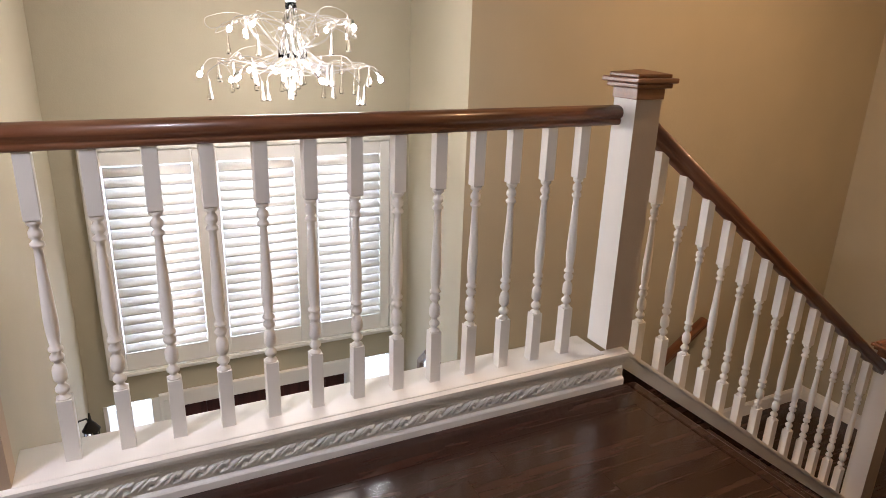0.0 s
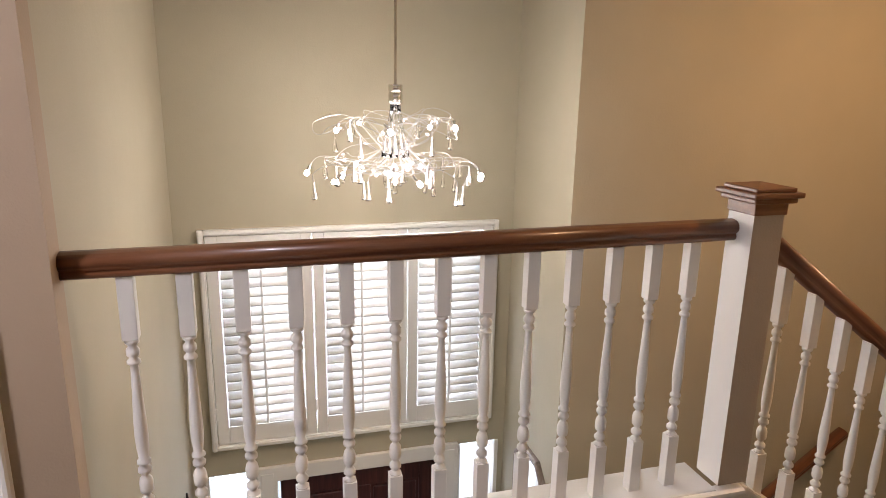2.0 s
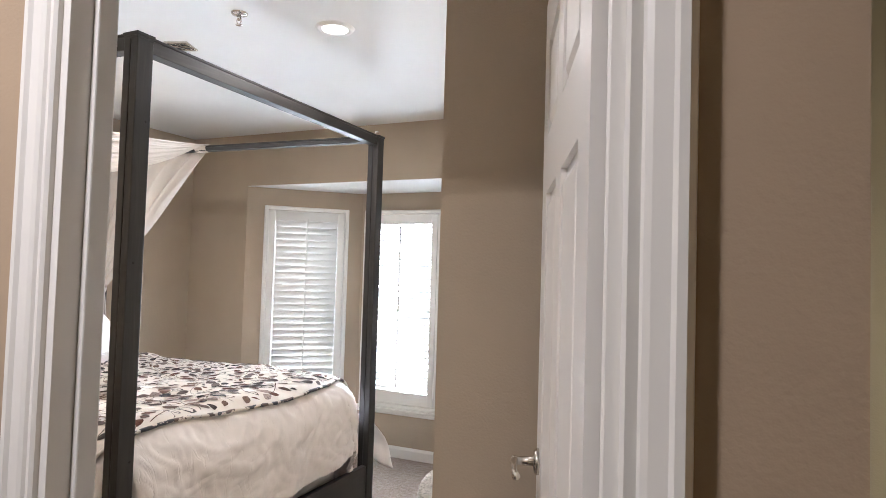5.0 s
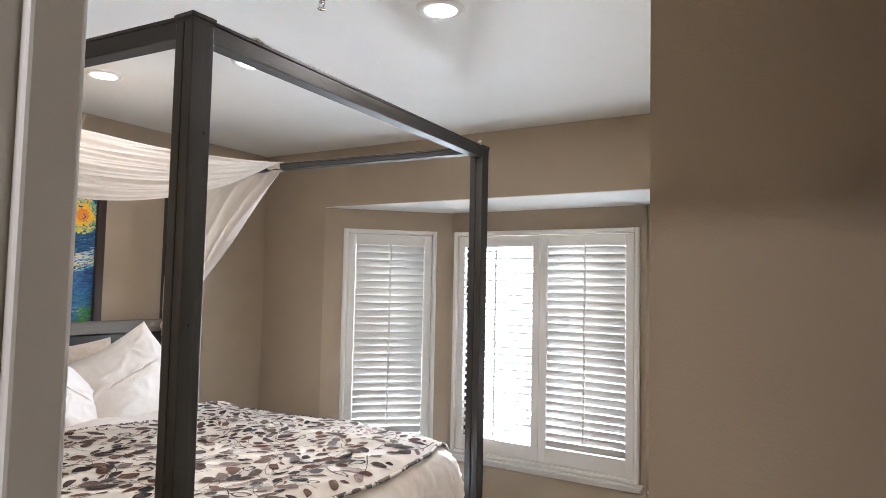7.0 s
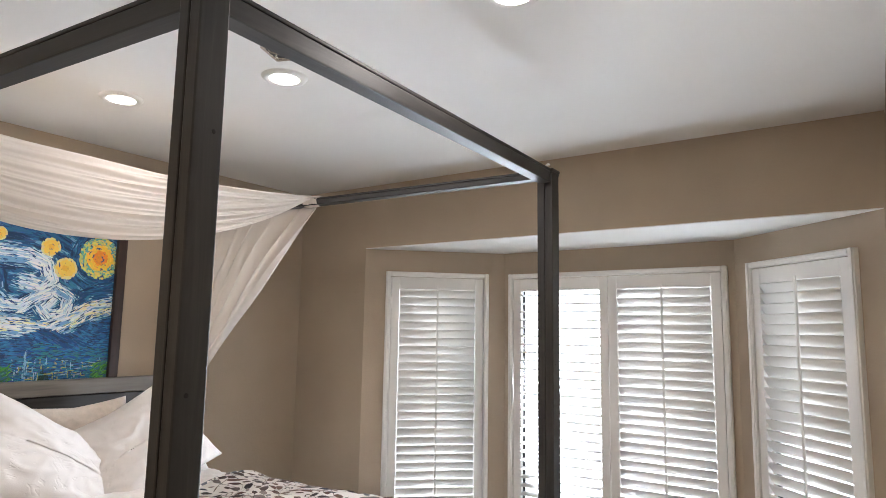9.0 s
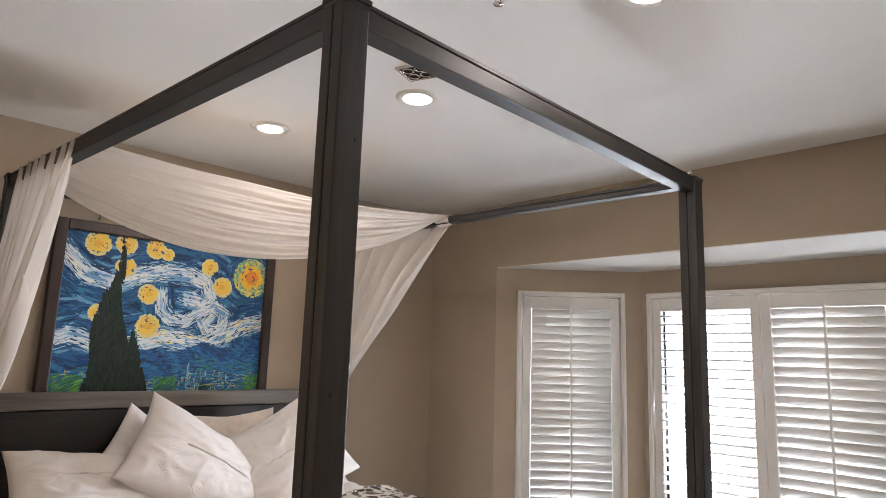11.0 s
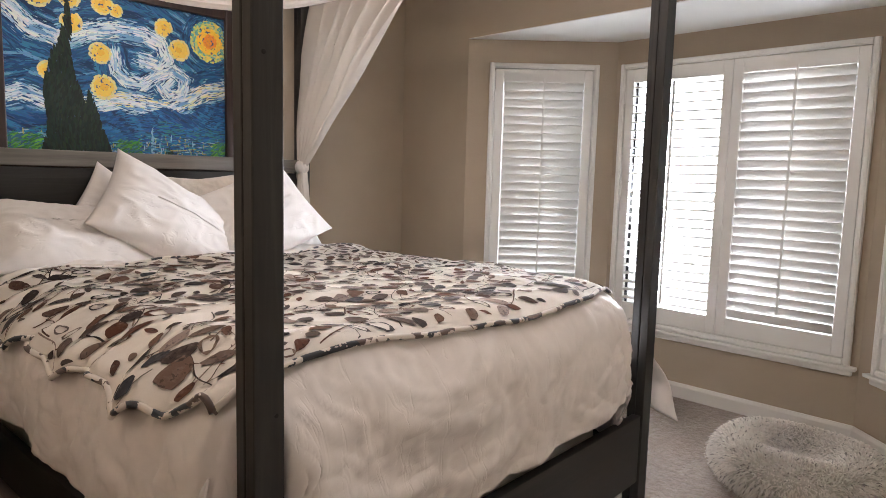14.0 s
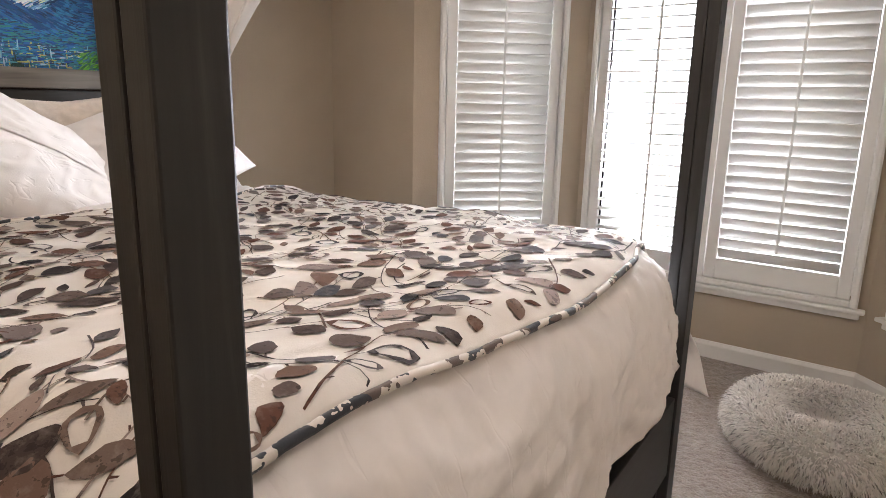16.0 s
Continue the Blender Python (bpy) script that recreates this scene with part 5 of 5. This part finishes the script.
pillow("white pillow slumped flat against the headboard", (-3.73, 2.82, 0.945), (0.62, 0.42, 0.20), 54, -10, 8, 1)
pillow("white pillow behind, only its corner showing", (-3.87, 3.12, 0.955), (0.56, 0.40, 0.14), 24, -36, 4, 2)
pillow("large white pillow leaning on one corner", (-3.68, 3.21, 0.995), (0.66, 0.45, 0.20), 34, -38, 14, 3)
pillow("cream quilted cushion leaning against the headboard", (-3.86, 3.42, 1.03), (0.48, 0.38, 0.16), 18, 2, 0, 4, M_FUZZ)
pillow("white pillow tipped up on its corner", (-3.67, 3.575, 1.01), (0.62, 0.46, 0.18), 32, 27, -10, 5)
pillow("white pillow at the far edge of the bed", (-3.84, 3.74, 0.94), (0.50, 0.38, 0.16), 42, 10, -8, 6)

# ---- sheer drapes ----
def sheer(name, gaps):
    m = bpy.data.materials.new(name)
    m.use_nodes = True
    t = m.node_tree
    t.nodes.clear()
    out = t.nodes.new("ShaderNodeOutputMaterial")
    df = t.nodes.new("ShaderNodeBsdfDiffuse")
    tl = t.nodes.new("ShaderNodeBsdfTranslucent")
    tp = t.nodes.new("ShaderNodeBsdfTransparent")
    m1 = t.nodes.new("ShaderNodeMixShader")
    m2 = t.nodes.new("ShaderNodeMixShader")
    df.inputs[0].default_value = (0.82, 0.76, 0.69, 1)
    tl.inputs[0].default_value = (0.82, 0.76, 0.69, 1)
    m1.inputs[0].default_value = 0.12
    m2.inputs[0].default_value = gaps
    t.links.new(df.outputs[0], m1.inputs[1])
    t.links.new(tl.outputs[0], m1.inputs[2])
    t.links.new(m1.outputs[0], m2.inputs[1])
    t.links.new(tp.outputs[0], m2.inputs[2])
    t.links.new(m2.outputs[0], out.inputs[0])
    return m


M_SHEER = sheer("sheer_voile", 0.06)
M_VEIL = sheer("thin_voile", 0.40)
RT = PT - 0.02
swag = thing("canopy_swag", "sheer cream voile swag draped across the bed canopy", "drape", pose(0, 0, 0))


def rail_pt(a, c, p):
    """A point p metres from the foot post along a canopy rail."""
    d = (c - a).normalized()
    return a + d * p


def swag_at(u, v):
    A = rail_pt(NF, NH, 1.36 + 0.52 * u) + Vector((0, 0.0, RT + 0.025 - 0.02 * u))
    F = rail_pt(FF, FH, 1.16 + 0.10 * u) + Vector((0, 0, RT + 0.03))
    p = A.lerp(F, v)
    sag = (0.045 + 0.23 * u ** 1.1) * (4 * v * (1 - v)) ** 0.85
    w = 0.0035 * math.sin(u * 110 + 2.2 * math.sin(2.4 * v + 1) + 3 * n2(u, v, 4, 6.0)) * math.sin(math.pi * v) + 0.019 * (abs(math.sin(u * 19 + 0.9 * math.sin(2.2 * v) + 1.5 * n2(u, v, 2))) - 0.6) * (0.3 + 0.7 * math.sin(math.pi * v))
    p.z -= sag + w
    p.x += w * 0.8 + 0.10 * u * math.sin(math.pi * v) * -0.3
    return p


part("voile", sheet(160, 60, swag_at), M_SHEER, swag, "", True)


def wrap_at(u, v):
    c = rail_pt(FF, FH, 1.17 + 0.09 * u) + Vector((0, 0, PT - 0.0165))
    q = 2 * math.pi * v
    k = 1 + 0.05 * math.sin(7 * q + 9 * u) + 0.04 * math.sin(30 * u)
    return c + Vector((0, 0.031 * k * math.cos(q), 0.022 * k * math.sin(q)))


part("gather", sheet(24, 40, wrap_at), M_SHEER, swag, "cloth wound round the rail", True)


def tied_curtain(name, label, top0, top1, knot, tail, folds, out_dir, ease_by=1.25):
    """Hangs from the rail between two points, is gathered at a knot and falls free below it."""
    c = thing(name, label, "curtain", pose(0, 0, 0), "canopy curtains")

    def hang(u, v):
        a = top0.lerp(top1, u)
        k = knot + (top1 - top0).normalized() * (u - 0.5) * 0.05
        s = v ** ease_by
        side = (1 - v) ** 0.8
        p = a.lerp(k, v)
        ease = s - v
        p.x += (k.x - a.x) * ease
        p.y += (k.y - a.y) * ease
        w = 0.030 * math.sin(u * folds * 6.283 + 3 * n2(u * 3, v * 2)) * (0.25 + 0.9 * math.sin(math.pi * min(1, v * 0.9 + 0.05)))
        p += out_dir * w
        p += (top1 - top0).normalized() * 0.022 * math.cos(u * folds * 6.283 + 1.0) * math.sin(math.pi * min(1, v * 0.9 + 0.05))
        return p

    part("voile", sheet(80, 50, hang), M_VEIL, c, "", True)
    bm = bmesh.new()
    bmesh.ops.create_icosphere(bm, subdivisions=3, radius=1.0)
    for vv in bm.verts:
        d = vv.co.copy()
        r = 0.034 + 0.007 * math.sin(9 * math.atan2(d.y, d.x) + 5 * d.z) + 0.004 * n2(d.x * 3, d.z * 3)
        vv.co = knot + Vector((d.x * r, d.y * r, d.z * r * 1.15))
    part("knot", bm, M_SHEER, c, "gathered knot", True)

    def fall(u, v):
        ang = (u - 0.5)
        spread = 0.05 + tail[1] * v ** 0.8
        p = knot + Vector((0, 0, -0.02 - tail[0] * v)) + (top1 - top0).normalized() * ang * spread
        p += out_dir * 0.018 * math.sin(u * 5 * 6.283 + 1.5 * v)
        return p

    part("tail", sheet(44, 24, fall), M_VEIL, c, "", True)
    return c


tied_curtain("canopy_curtain", "sheer cream voile curtain tied back at the head post",
             rail_pt(NF, NH, 1.36) + Vector((0, -0.022, RT + 0.02)), rail_pt(NF, NH, 1.99) + Vector((0, -0.022, RT + 0.02)), Vector((NH.x + 0.06, NH.y - 0.045, 1.06)), (0.98, 0.22), 7, Vector((0, -1, 0)))
tied_curtain("canopy_curtain", "sheer cream voile curtain tied back beside the window wall",
             rail_pt(FF, FH, 1.17) + Vector((0, 0.022, RT + 0.02)), rail_pt(FF, FH, 1.99) + Vector((0, 0.022, RT + 0.02)), Vector((FH.x + 0.045, FH.y - 0.03, 1.255)), (0.55, 0.14), 6, Vector((0, 1, 0)), 0.92)

# ---- the painting above the headboard ----
pic = thing("framed_painting", "night-sky oil painting with yellow stars in a dark frame", "painting", pose(XW, 3.19, 1.615))
PW, PHH = 0.97, 0.76   # canvas
bm = bmesh.new()
fw = 0.048
for y0, y1, z0, z1 in ((-PW / 2 - fw, -PW / 2, -PHH / 2 - fw, PHH / 2 + fw), (PW / 2, PW / 2 + fw, -PHH / 2 - fw, PHH / 2 + fw)):
    box(bm, 0.001, 0.042, y0, y1, z0, z1, 0.005)
for z0, z1 in ((-PHH / 2 - fw, -PHH / 2), (PHH / 2, PHH / 2 + fw)):
    box(bm, 0.001, 0.041, -PW / 2, PW / 2, z0, z1, 0.005)
part("picture_frame", bm, wood("picture_frame_wood", (0.012, 0.006, 0.004), (0.028, 0.013, 0.009), (0.05, 0.022, 0.015), 2, 0.4), pic, "dark mahogany frame")
part("canvas", block(0.002, 0.020, -PW / 2, PW / 2, -PHH / 2, PHH / 2), material("canvas_ground", (0.035, 0.075, 0.19), 0.6), pic)
STARS = ((0.137, 0.94, 0.068), (0.26, 0.955, 0.058), (0.40, 0.95, 0.058), (0.46, 0.925, 0.036), (0.268, 0.817, 0.055), (0.386, 0.663, 0.058), (0.163, 0.53, 0.045), (0.396, 0.468, 0.068),
         (0.682, 0.875, 0.052), (0.758, 0.753, 0.062), (0.92, 0.837, 0.125))
BANDS = (
    (0.050, ((0.0, 0.87), (0.10, 0.755), (0.21, 0.71), (0.33, 0.78), (0.46, 0.815), (0.59, 0.81), (0.67, 0.77), (0.695, 0.69), (0.655, 0.635), (0.59, 0.655))),
    (0.040, ((0.445, 0.67), (0.455, 0.58), (0.50, 0.52), (0.57, 0.505), (0.64, 0.57), (0.72, 0.625), (0.785, 0.57), (0.765, 0.475), (0.70, 0.455), (0.67, 0.505), (0.70, 0.54))),
    (0.045, ((0.0, 0.375), (0.06, 0.40), (0.13, 0.37), (0.20, 0.33))),
    (0.055, ((0.33, 0.355), (0.46, 0.40), (0.58, 0.385), (0.70, 0.375), (0.80, 0.44), (0.90, 0.51), (1.0, 0.535))))
RIDGE = ((0.0, 0.29), (0.16, 0.30), (0.34, 0.31), (0.46, 0.335), (0.54, 0.31), (0.61, 0.35), (0.67, 0.385), (0.74, 0.37), (0.80, 0.35), (0.89, 0.42), (1.01, 0.46))


def near_band(u, v):
    """How deep a spot lies in the nearest pale band (1 at its middle), and which way that runs."""
    best, ang, far = -9, 0.0, 9
    for k, (half, pts) in enumerate(BANDS):
        for (u0, v0), (u1, v1) in zip(pts, pts[1:]):
            du, dv = (u1 - u0) * 1.28, v1 - v0
            pu, pv = (u - u0) * 1.28, v - v0
            e = min(1, max(0, (pu * du + pv * dv) / (du * du + dv * dv)))
            d = math.hypot(pu - e * du, pv - e * dv)
            if 1 - d / half > best:
                best, ang, far = 1 - d / half, math.atan2(dv, du), k
    return best, ang, far


def cypress(u, v):
    c1 = 0.235 + 0.02 * math.sin(v * 9)
    w1 = 0.105 * max(0, 1 - v / 0.98) ** 1.6 * (1 if v < 0.45 else 1.0) + 0.006
    if v < 0.42:
        w1 = 0.075 + 0.045 * (1 - v / 0.42)
    elif v < 0.66:
        w1 = 0.034 + 0.041 * (0.66 - v) / 0.24
    elif v < 0.98:
        w1 = 0.020 * (0.98 - v) / 0.32 + 0.004
    else:
        w1 = 0
    c2 = 0.37 - 0.04 * v / 0.42
    w2 = 0.07 * max(0, 1 - v / 0.44) ** 0.9
    return abs(u - c1) < w1 or (v < 0.44 and abs(u - c2) < w2)


def hill(u):
    for (u0, v0), (u1, v1) in zip(RIDGE, RIDGE[1:]):
        if u <= u1:
            e = (u - u0) / (u1 - u0)
            return v0 + (v1 - v0) * e * e * (3 - 2 * e)
    return RIDGE[-1][1]


def streak(tones, u, v, a, k=0.0):
    """Tones that run in bands along the brush's direction."""
    ca, sa = math.cos(a), math.sin(a)
    q = 0.5 + 0.95 * n2((u * ca + v * sa) * 5, (v * ca - u * sa) * 38, 1.0, k)
    return tones[min(len(tones) - 1, max(0, int(q * len(tones))))]


def paint_at(u, v, r):
    """Pigment and stroke direction at a spot of the canvas."""
    j = lambda c, k=0.12: tuple(max(0.0, q * (1 + r.uniform(-k, k))) for q in c)
    if cypress(u, v):
        return j(r.choice(((0.010, 0.020, 0.013), (0.013, 0.026, 0.015), (0.008, 0.012, 0.010))), 0.25), math.pi / 2 + 0.25 * math.sin(9 * v + 5 * u) + r.uniform(-0.08, 0.08)
    for su, sv, sr in STARS:
        d = math.hypot((u - su) * PW / PHH, v - sv)
        if d < sr * 1.05:
            a = math.atan2(v - sv, (u - su) * PW / PHH) + math.pi / 2
            if sr > 0.08:
                if d < sr * 0.38:
                    return j((0.75, 0.26, 0.03)), a
                return (j((0.80, 0.48, 0.05)) if d < sr * 0.68 else j(r.choice(((0.45, 0.50, 0.16), (0.12, 0.35, 0.32), (0.70, 0.55, 0.12))))), a
            return (j((0.72, 0.40, 0.05), 0.05) if d < sr * 0.34 else j((0.76, 0.50, 0.08), 0.05) if d < sr * 0.85 else j((0.66, 0.56, 0.24))), a
    h = hill(u)
    if v < h:
        if v > h - 0.13 + 0.05 * math.sin(11 * u):
            sl = 0.5 * math.cos(7.5 * u + 3.6)
            return j(streak(((0.015, 0.03, 0.11), (0.012, 0.05, 0.20), (0.02, 0.09, 0.30), (0.03, 0.13, 0.38)), u, v, sl), 0.15), sl + r.uniform(-0.1, 0.1)
        if (u < 0.14 or 0.45 < u < 0.56 or u > 0.92) and v < 0.17:
            return j(r.choice(((0.06, 0.22, 0.03), (0.12, 0.34, 0.05), (0.03, 0.12, 0.05), (0.04, 0.14, 0.20))), 0.25), 0.5 + r.uniform(-0.4, 0.4)
        if abs(u - 0.615) < 0.006 + 0.02 * max(0, 0.12 - v) and v < 0.30:
            return j((0.22, 0.36, 0.50)), math.pi / 2
        if abs(u - 0.70) < 0.05 * (1 - v / 0.15) and v < 0.15:
            return j((0.012, 0.04, 0.03)), 1.6
        if v < 0.19 and r.random() < 0.22:
            return j(r.choice(((0.30, 0.42, 0.52), (0.10, 0.30, 0.42), (0.40, 0.36, 0.10)))), r.choice((0, 1.57))
        return j(r.choice(((0.012, 0.06, 0.26), (0.02, 0.12, 0.34), (0.02, 0.04, 0.10), (0.03, 0.16, 0.20))), 0.3), r.uniform(-0.3, 0.3)
    # flow of the sky
    depth, a, which = near_band(u, v)
    if depth < -2.2:
        a = 0.35 * math.sin(5 * u + 1) - 0.25
    if depth > 0 and r.random() < 0.72 + 0.28 * depth:
        if which == 3 and depth < 0.75 and v > 0.36 and r.random() < 0.4:
            return j((0.70, 0.64, 0.34)), a
        return j(streak(((0.62, 0.68, 0.70), (0.34, 0.48, 0.60), (0.70, 0.72, 0.66), (0.60, 0.66, 0.70), (0.44, 0.56, 0.64), (0.16, 0.32, 0.52)), u, v, a, 2.0), 0.08), a
    sun_d = math.hypot((u - 0.92) * 1.28, v - 0.837)
    if sun_d < 0.20:
        a = math.atan2(v - 0.837, (u - 0.92) * 1.28) + math.pi / 2
    if depth > -0.5 and r.random() < 0.18:
        return j((0.30, 0.46, 0.58)), a
    return j(streak(((0.010, 0.030, 0.11), (0.015, 0.060, 0.21), (0.022, 0.095, 0.29), (0.014, 0.05, 0.18), (0.035, 0.14, 0.36), (0.14, 0.30, 0.46)), u, v, a, 4.0), 0.15), a + r.uniform(-0.08, 0.08)


r = random.Random(11)
verts, faces, cols = [], [], []
strokes = []
for k in range(20000):
    u, v = r.random(), r.random()
    c, a = paint_at(u, v, r)
    near = min(math.hypot((u - su) * PW / PHH, v - sv) / sr for su, sv, sr in STARS)
    # stars are laid from the rim inwards
    strokes.append((2 if cypress(u, v) else 1 if near < 1.05 else 0, -near if near < 1.05 else r.random(), u, v, c, a))
strokes.sort()
for k, (layer, _, u, v, c, a) in enumerate(strokes):
    ln, wd = (r.uniform(0.018, 0.042), r.uniform(0.0017, 0.0029)) if layer == 0 else (r.uniform(0.012, 0.018), r.uniform(0.0040, 0.0056)) if layer == 1 else (r.uniform(0.022, 0.045), r.uniform(0.003, 0.0055))
    y, z = (u - 0.5) * PW, (v - 0.5) * PHH
    if abs(y) > PW / 2 - 0.008 or abs(z) > PHH / 2 - 0.008:
        ln *= 0.4
    ca, sa = math.cos(a), math.sin(a)
    x = 0.0205 + 0.0022 * k / 20000 + r.uniform(0, 0.0004)
    i = len(verts)
    for e, f_ in ((-1, -0.5), (-0.3, -1), (0.6, -0.9), (1, 0), (0.5, 1), (-0.6, 0.9)):
        verts.append((x, y + e * ln / 2 * ca - f_ * wd * sa, z + e * ln / 2 * sa + f_ * wd * ca))
    faces.append(tuple(range(i, i + 6)))
    cols.append((c[0], c[1] * 1.2, c[2] * 0.85) if c[2] > 2 * c[1] else c)
me = bpy.data.meshes.new("brush_stroke")
me.from_pydata(verts, [], faces)
ca_ = me.color_attributes.new("pigment", 'FLOAT_COLOR', 'CORNER')
ca_.data.foreach_set("color", [q for c in cols for _ in range(6) for q in (*c, 1.0)])
M_OIL = material("oil_paint", (0.1, 0.2, 0.4), 0.6, spec=0.3)
t, b = nodes_of(M_OIL)
at = t.nodes.new("ShaderNodeVertexColor")
at.layer_name = "pigment"
t.links.new(at.outputs[0], b.inputs["Base Color"])
bump(t, b, noise_tex(t, coords(t), 420, 3), 0.15, 0.001)
me.materials.append(M_OIL)
o = new("brush_stroke", me)
o.parent = pic
o["kind"] = "stuff"
hook = thing("picture_hook", "small brass picture hook above the painting", "hook", pose(XW, 2.83, 2.06))
part("hook", tube(bmesh.new(), [Vector((0.0, 0, 0.0)), Vector((0.012, 0, 0.004)), Vector((0.016, 0, 0.016)), Vector((0.012, 0, 0.022))], 0.004, 6), M_NICKEL, hook, "", True)

# ---- dog bed ----
M_FUR = material("long_plush_fur", (0.6, 0.58, 0.55), 0.95, spec=0.15)
t, b = nodes_of(M_FUR)
tipn = t.nodes.new("ShaderNodeVertexColor")
tipn.layer_name = "frost"
geo = t.nodes.new("ShaderNodeNewGeometry")
pile = ramp(t, geo.outputs["Random Per Island"], ((0.0, (0.10, 0.09, 0.085)), (0.05, (0.36, 0.34, 0.31)), (0.09, (0.90, 0.83, 0.77)), (1.0, (0.95, 0.92, 0.86))))
t.links.new(mix(t, (0.84, 0.80, 0.74), pile, tipn.outputs[0]), b.inputs["Base Color"])
b.inputs["Sheen Weight"].default_value = 0.3
M_FURB = material("fur_backing", (0.80, 0.77, 0.71), 0.95, spec=0.1)
DC = Vector((-1.645, 4.87, 0))
db = thing("dog_bed", "round fluffy grey-white dog bed on the carpet", "pet bed", pose(DC.x, DC.y, 0))
RM_, RT_ = 0.218, 0.106
bm = bmesh.new()
nu, nv = 64, 20
g = []
for i in range(nu):
    w = 2 * math.pi * i / nu
    row = []
    for j in range(nv):
        q = 2 * math.pi * j / nv
        rr = RT_ * (1 + 0.08 * math.sin(3 * w) + 0.05 * n2(math.cos(w) * 2, math.sin(w) * 2, 1.5, q))
        row.append(bm.verts.new(((RM_ + rr * math.cos(q)) * math.cos(w), (RM_ + rr * math.cos(q)) * math.sin(w) * 0.97, max(0.004, 0.088 + rr * 0.84 * math.sin(q)))))
    g.append(row)
for i in range(nu):
    for j in range(nv):
        bm.faces.new((g[i][j], g[(i + 1) % nu][j], g[(i + 1) % nu][(j + 1) % nv], g[i][(j + 1) % nv]))
part("rim", bm, M_FURB, db, "", True)
part("cushion", lathe(bmesh.new(), ((0.20, 0.004), (0.21, 0.03), (0.18, 0.055), (0.01, 0.06)), 32), M_FURB, db, "", True)
r = random.Random(5)
verts, faces = [], []


def blade(p, d, ln, wd):
    side = d.cross(Vector((r.uniform(-1, 1), r.uniform(-1, 1), r.uniform(-1, 1)))).normalized() * wd
    droop = Vector((r.uniform(-0.4, 0.4), r.uniform(-0.4, 0.4), -0.75)) * ln * 0.45
    m_, e = p + d * ln * 0.55 + droop * 0.25, p + d * ln * 0.9 + droop
    for q in (e, m_):
        q.z = max(q.z, 0.006)
    i = len(verts)
    verts.extend(((p - side)[:], (p + side)[:], (m_ + side * 0.8)[:], (m_ - side * 0.8)[:], e[:]))
    faces.append((i, i + 1, i + 2, i + 3))
    faces.append((i + 3, i + 2, i + 4))


for k in range(30000):
    w = r.uniform(0, 2 * math.pi)
    q = r.uniform(-0.7, math.pi + 0.9)
    rr = RT_ * (1 + 0.08 * math.sin(3 * w))
    nrm = Vector((math.cos(q) * math.cos(w), math.cos(q) * math.sin(w), math.sin(q)))
    p = Vector(((RM_ + rr * math.cos(q)) * math.cos(w), (RM_ + rr * math.cos(q)) * math.sin(w) * 0.97, max(0.006, 0.088 + rr * 0.84 * math.sin(q))))
    cl_ = n2(w * 4, q * 3, 2.0)
    d = (nrm + Vector((cl_ * 0.8, n2(q * 3, w * 5, 2.0) * 0.8, 0.15 * cl_))).normalized()
    blade(p, d, r.uniform(0.022, 0.038), r.uniform(0.0020, 0.0036))
for k in range(2500):
    w, q = r.uniform(0, 2 * math.pi), 0.19 * math.sqrt(r.random())
    p = Vector((q * math.cos(w), q * math.sin(w), 0.058))
    blade(p, Vector((r.uniform(-0.6, 0.6), r.uniform(-0.6, 0.6), 1)).normalized(), r.uniform(0.02, 0.035), 0.0016)
me = bpy.data.meshes.new("fur")
me.from_pydata(verts, [], faces)
frost = me.color_attributes.new("frost", 'FLOAT_COLOR', 'POINT')
frost.data.foreach_set("color", [q for k in range(len(verts)) for q in ((0.0, 0.0, 0.9, 0.9, 1.0)[k % 5],) * 3 + (1.0,)])
me.materials.append(M_FUR)
o = new("fur", me)
o.parent = db
o["kind"] = "stuff"
part("care_tag", block(0.10, 0.155, -0.318, -0.313, 0.006, 0.030, 0.001), M_SHEET, db, "small white sewn tag")


# ---- nightstand beside the head of the bed ----
M_TEAL = paint("teal_paint", (0.012, 0.045, 0.047), 0.5, 0.12, 0.3, 90)
ns = thing("nightstand", "dark teal painted nightstand beside the bed", "nightstand", pose(-3.97, 2.19, 0))
part("body", block(-0.20, 0.20, -0.18, 0.18, 0.14, 0.74, 0.004), M_TEAL, ns)
part("top", block(-0.215, 0.215, -0.195, 0.195, 0.7405, 0.768, 0.006), M_TEAL, ns)
for z0, z1 in ((0.17, 0.44), (0.455, 0.72)):
    dr = part("drawer", block(0.2005, 0.214, -0.165, 0.165, z0, z1, 0.004), M_TEAL, ns)
    part("knob", lathe(bmesh.new(), ((0.005, 0.0), (0.006, 0.012), (0.014, 0.018), (0.012, 0.026), (0.003, 0.028)), 12, Matrix.Translation((0.214, 0, (z0 + z1) / 2)) @ pose(0, 0, 0, 0, 90, 0)), M_NICKEL, dr, "", True)
for sx in (-0.17, 0.17):
    for sy in (-0.15, 0.15):
        part("leg", block(sx - 0.02, sx + 0.02, sy - 0.02, sy + 0.02, 0.0, 0.1405, 0.003), M_TEAL, ns)
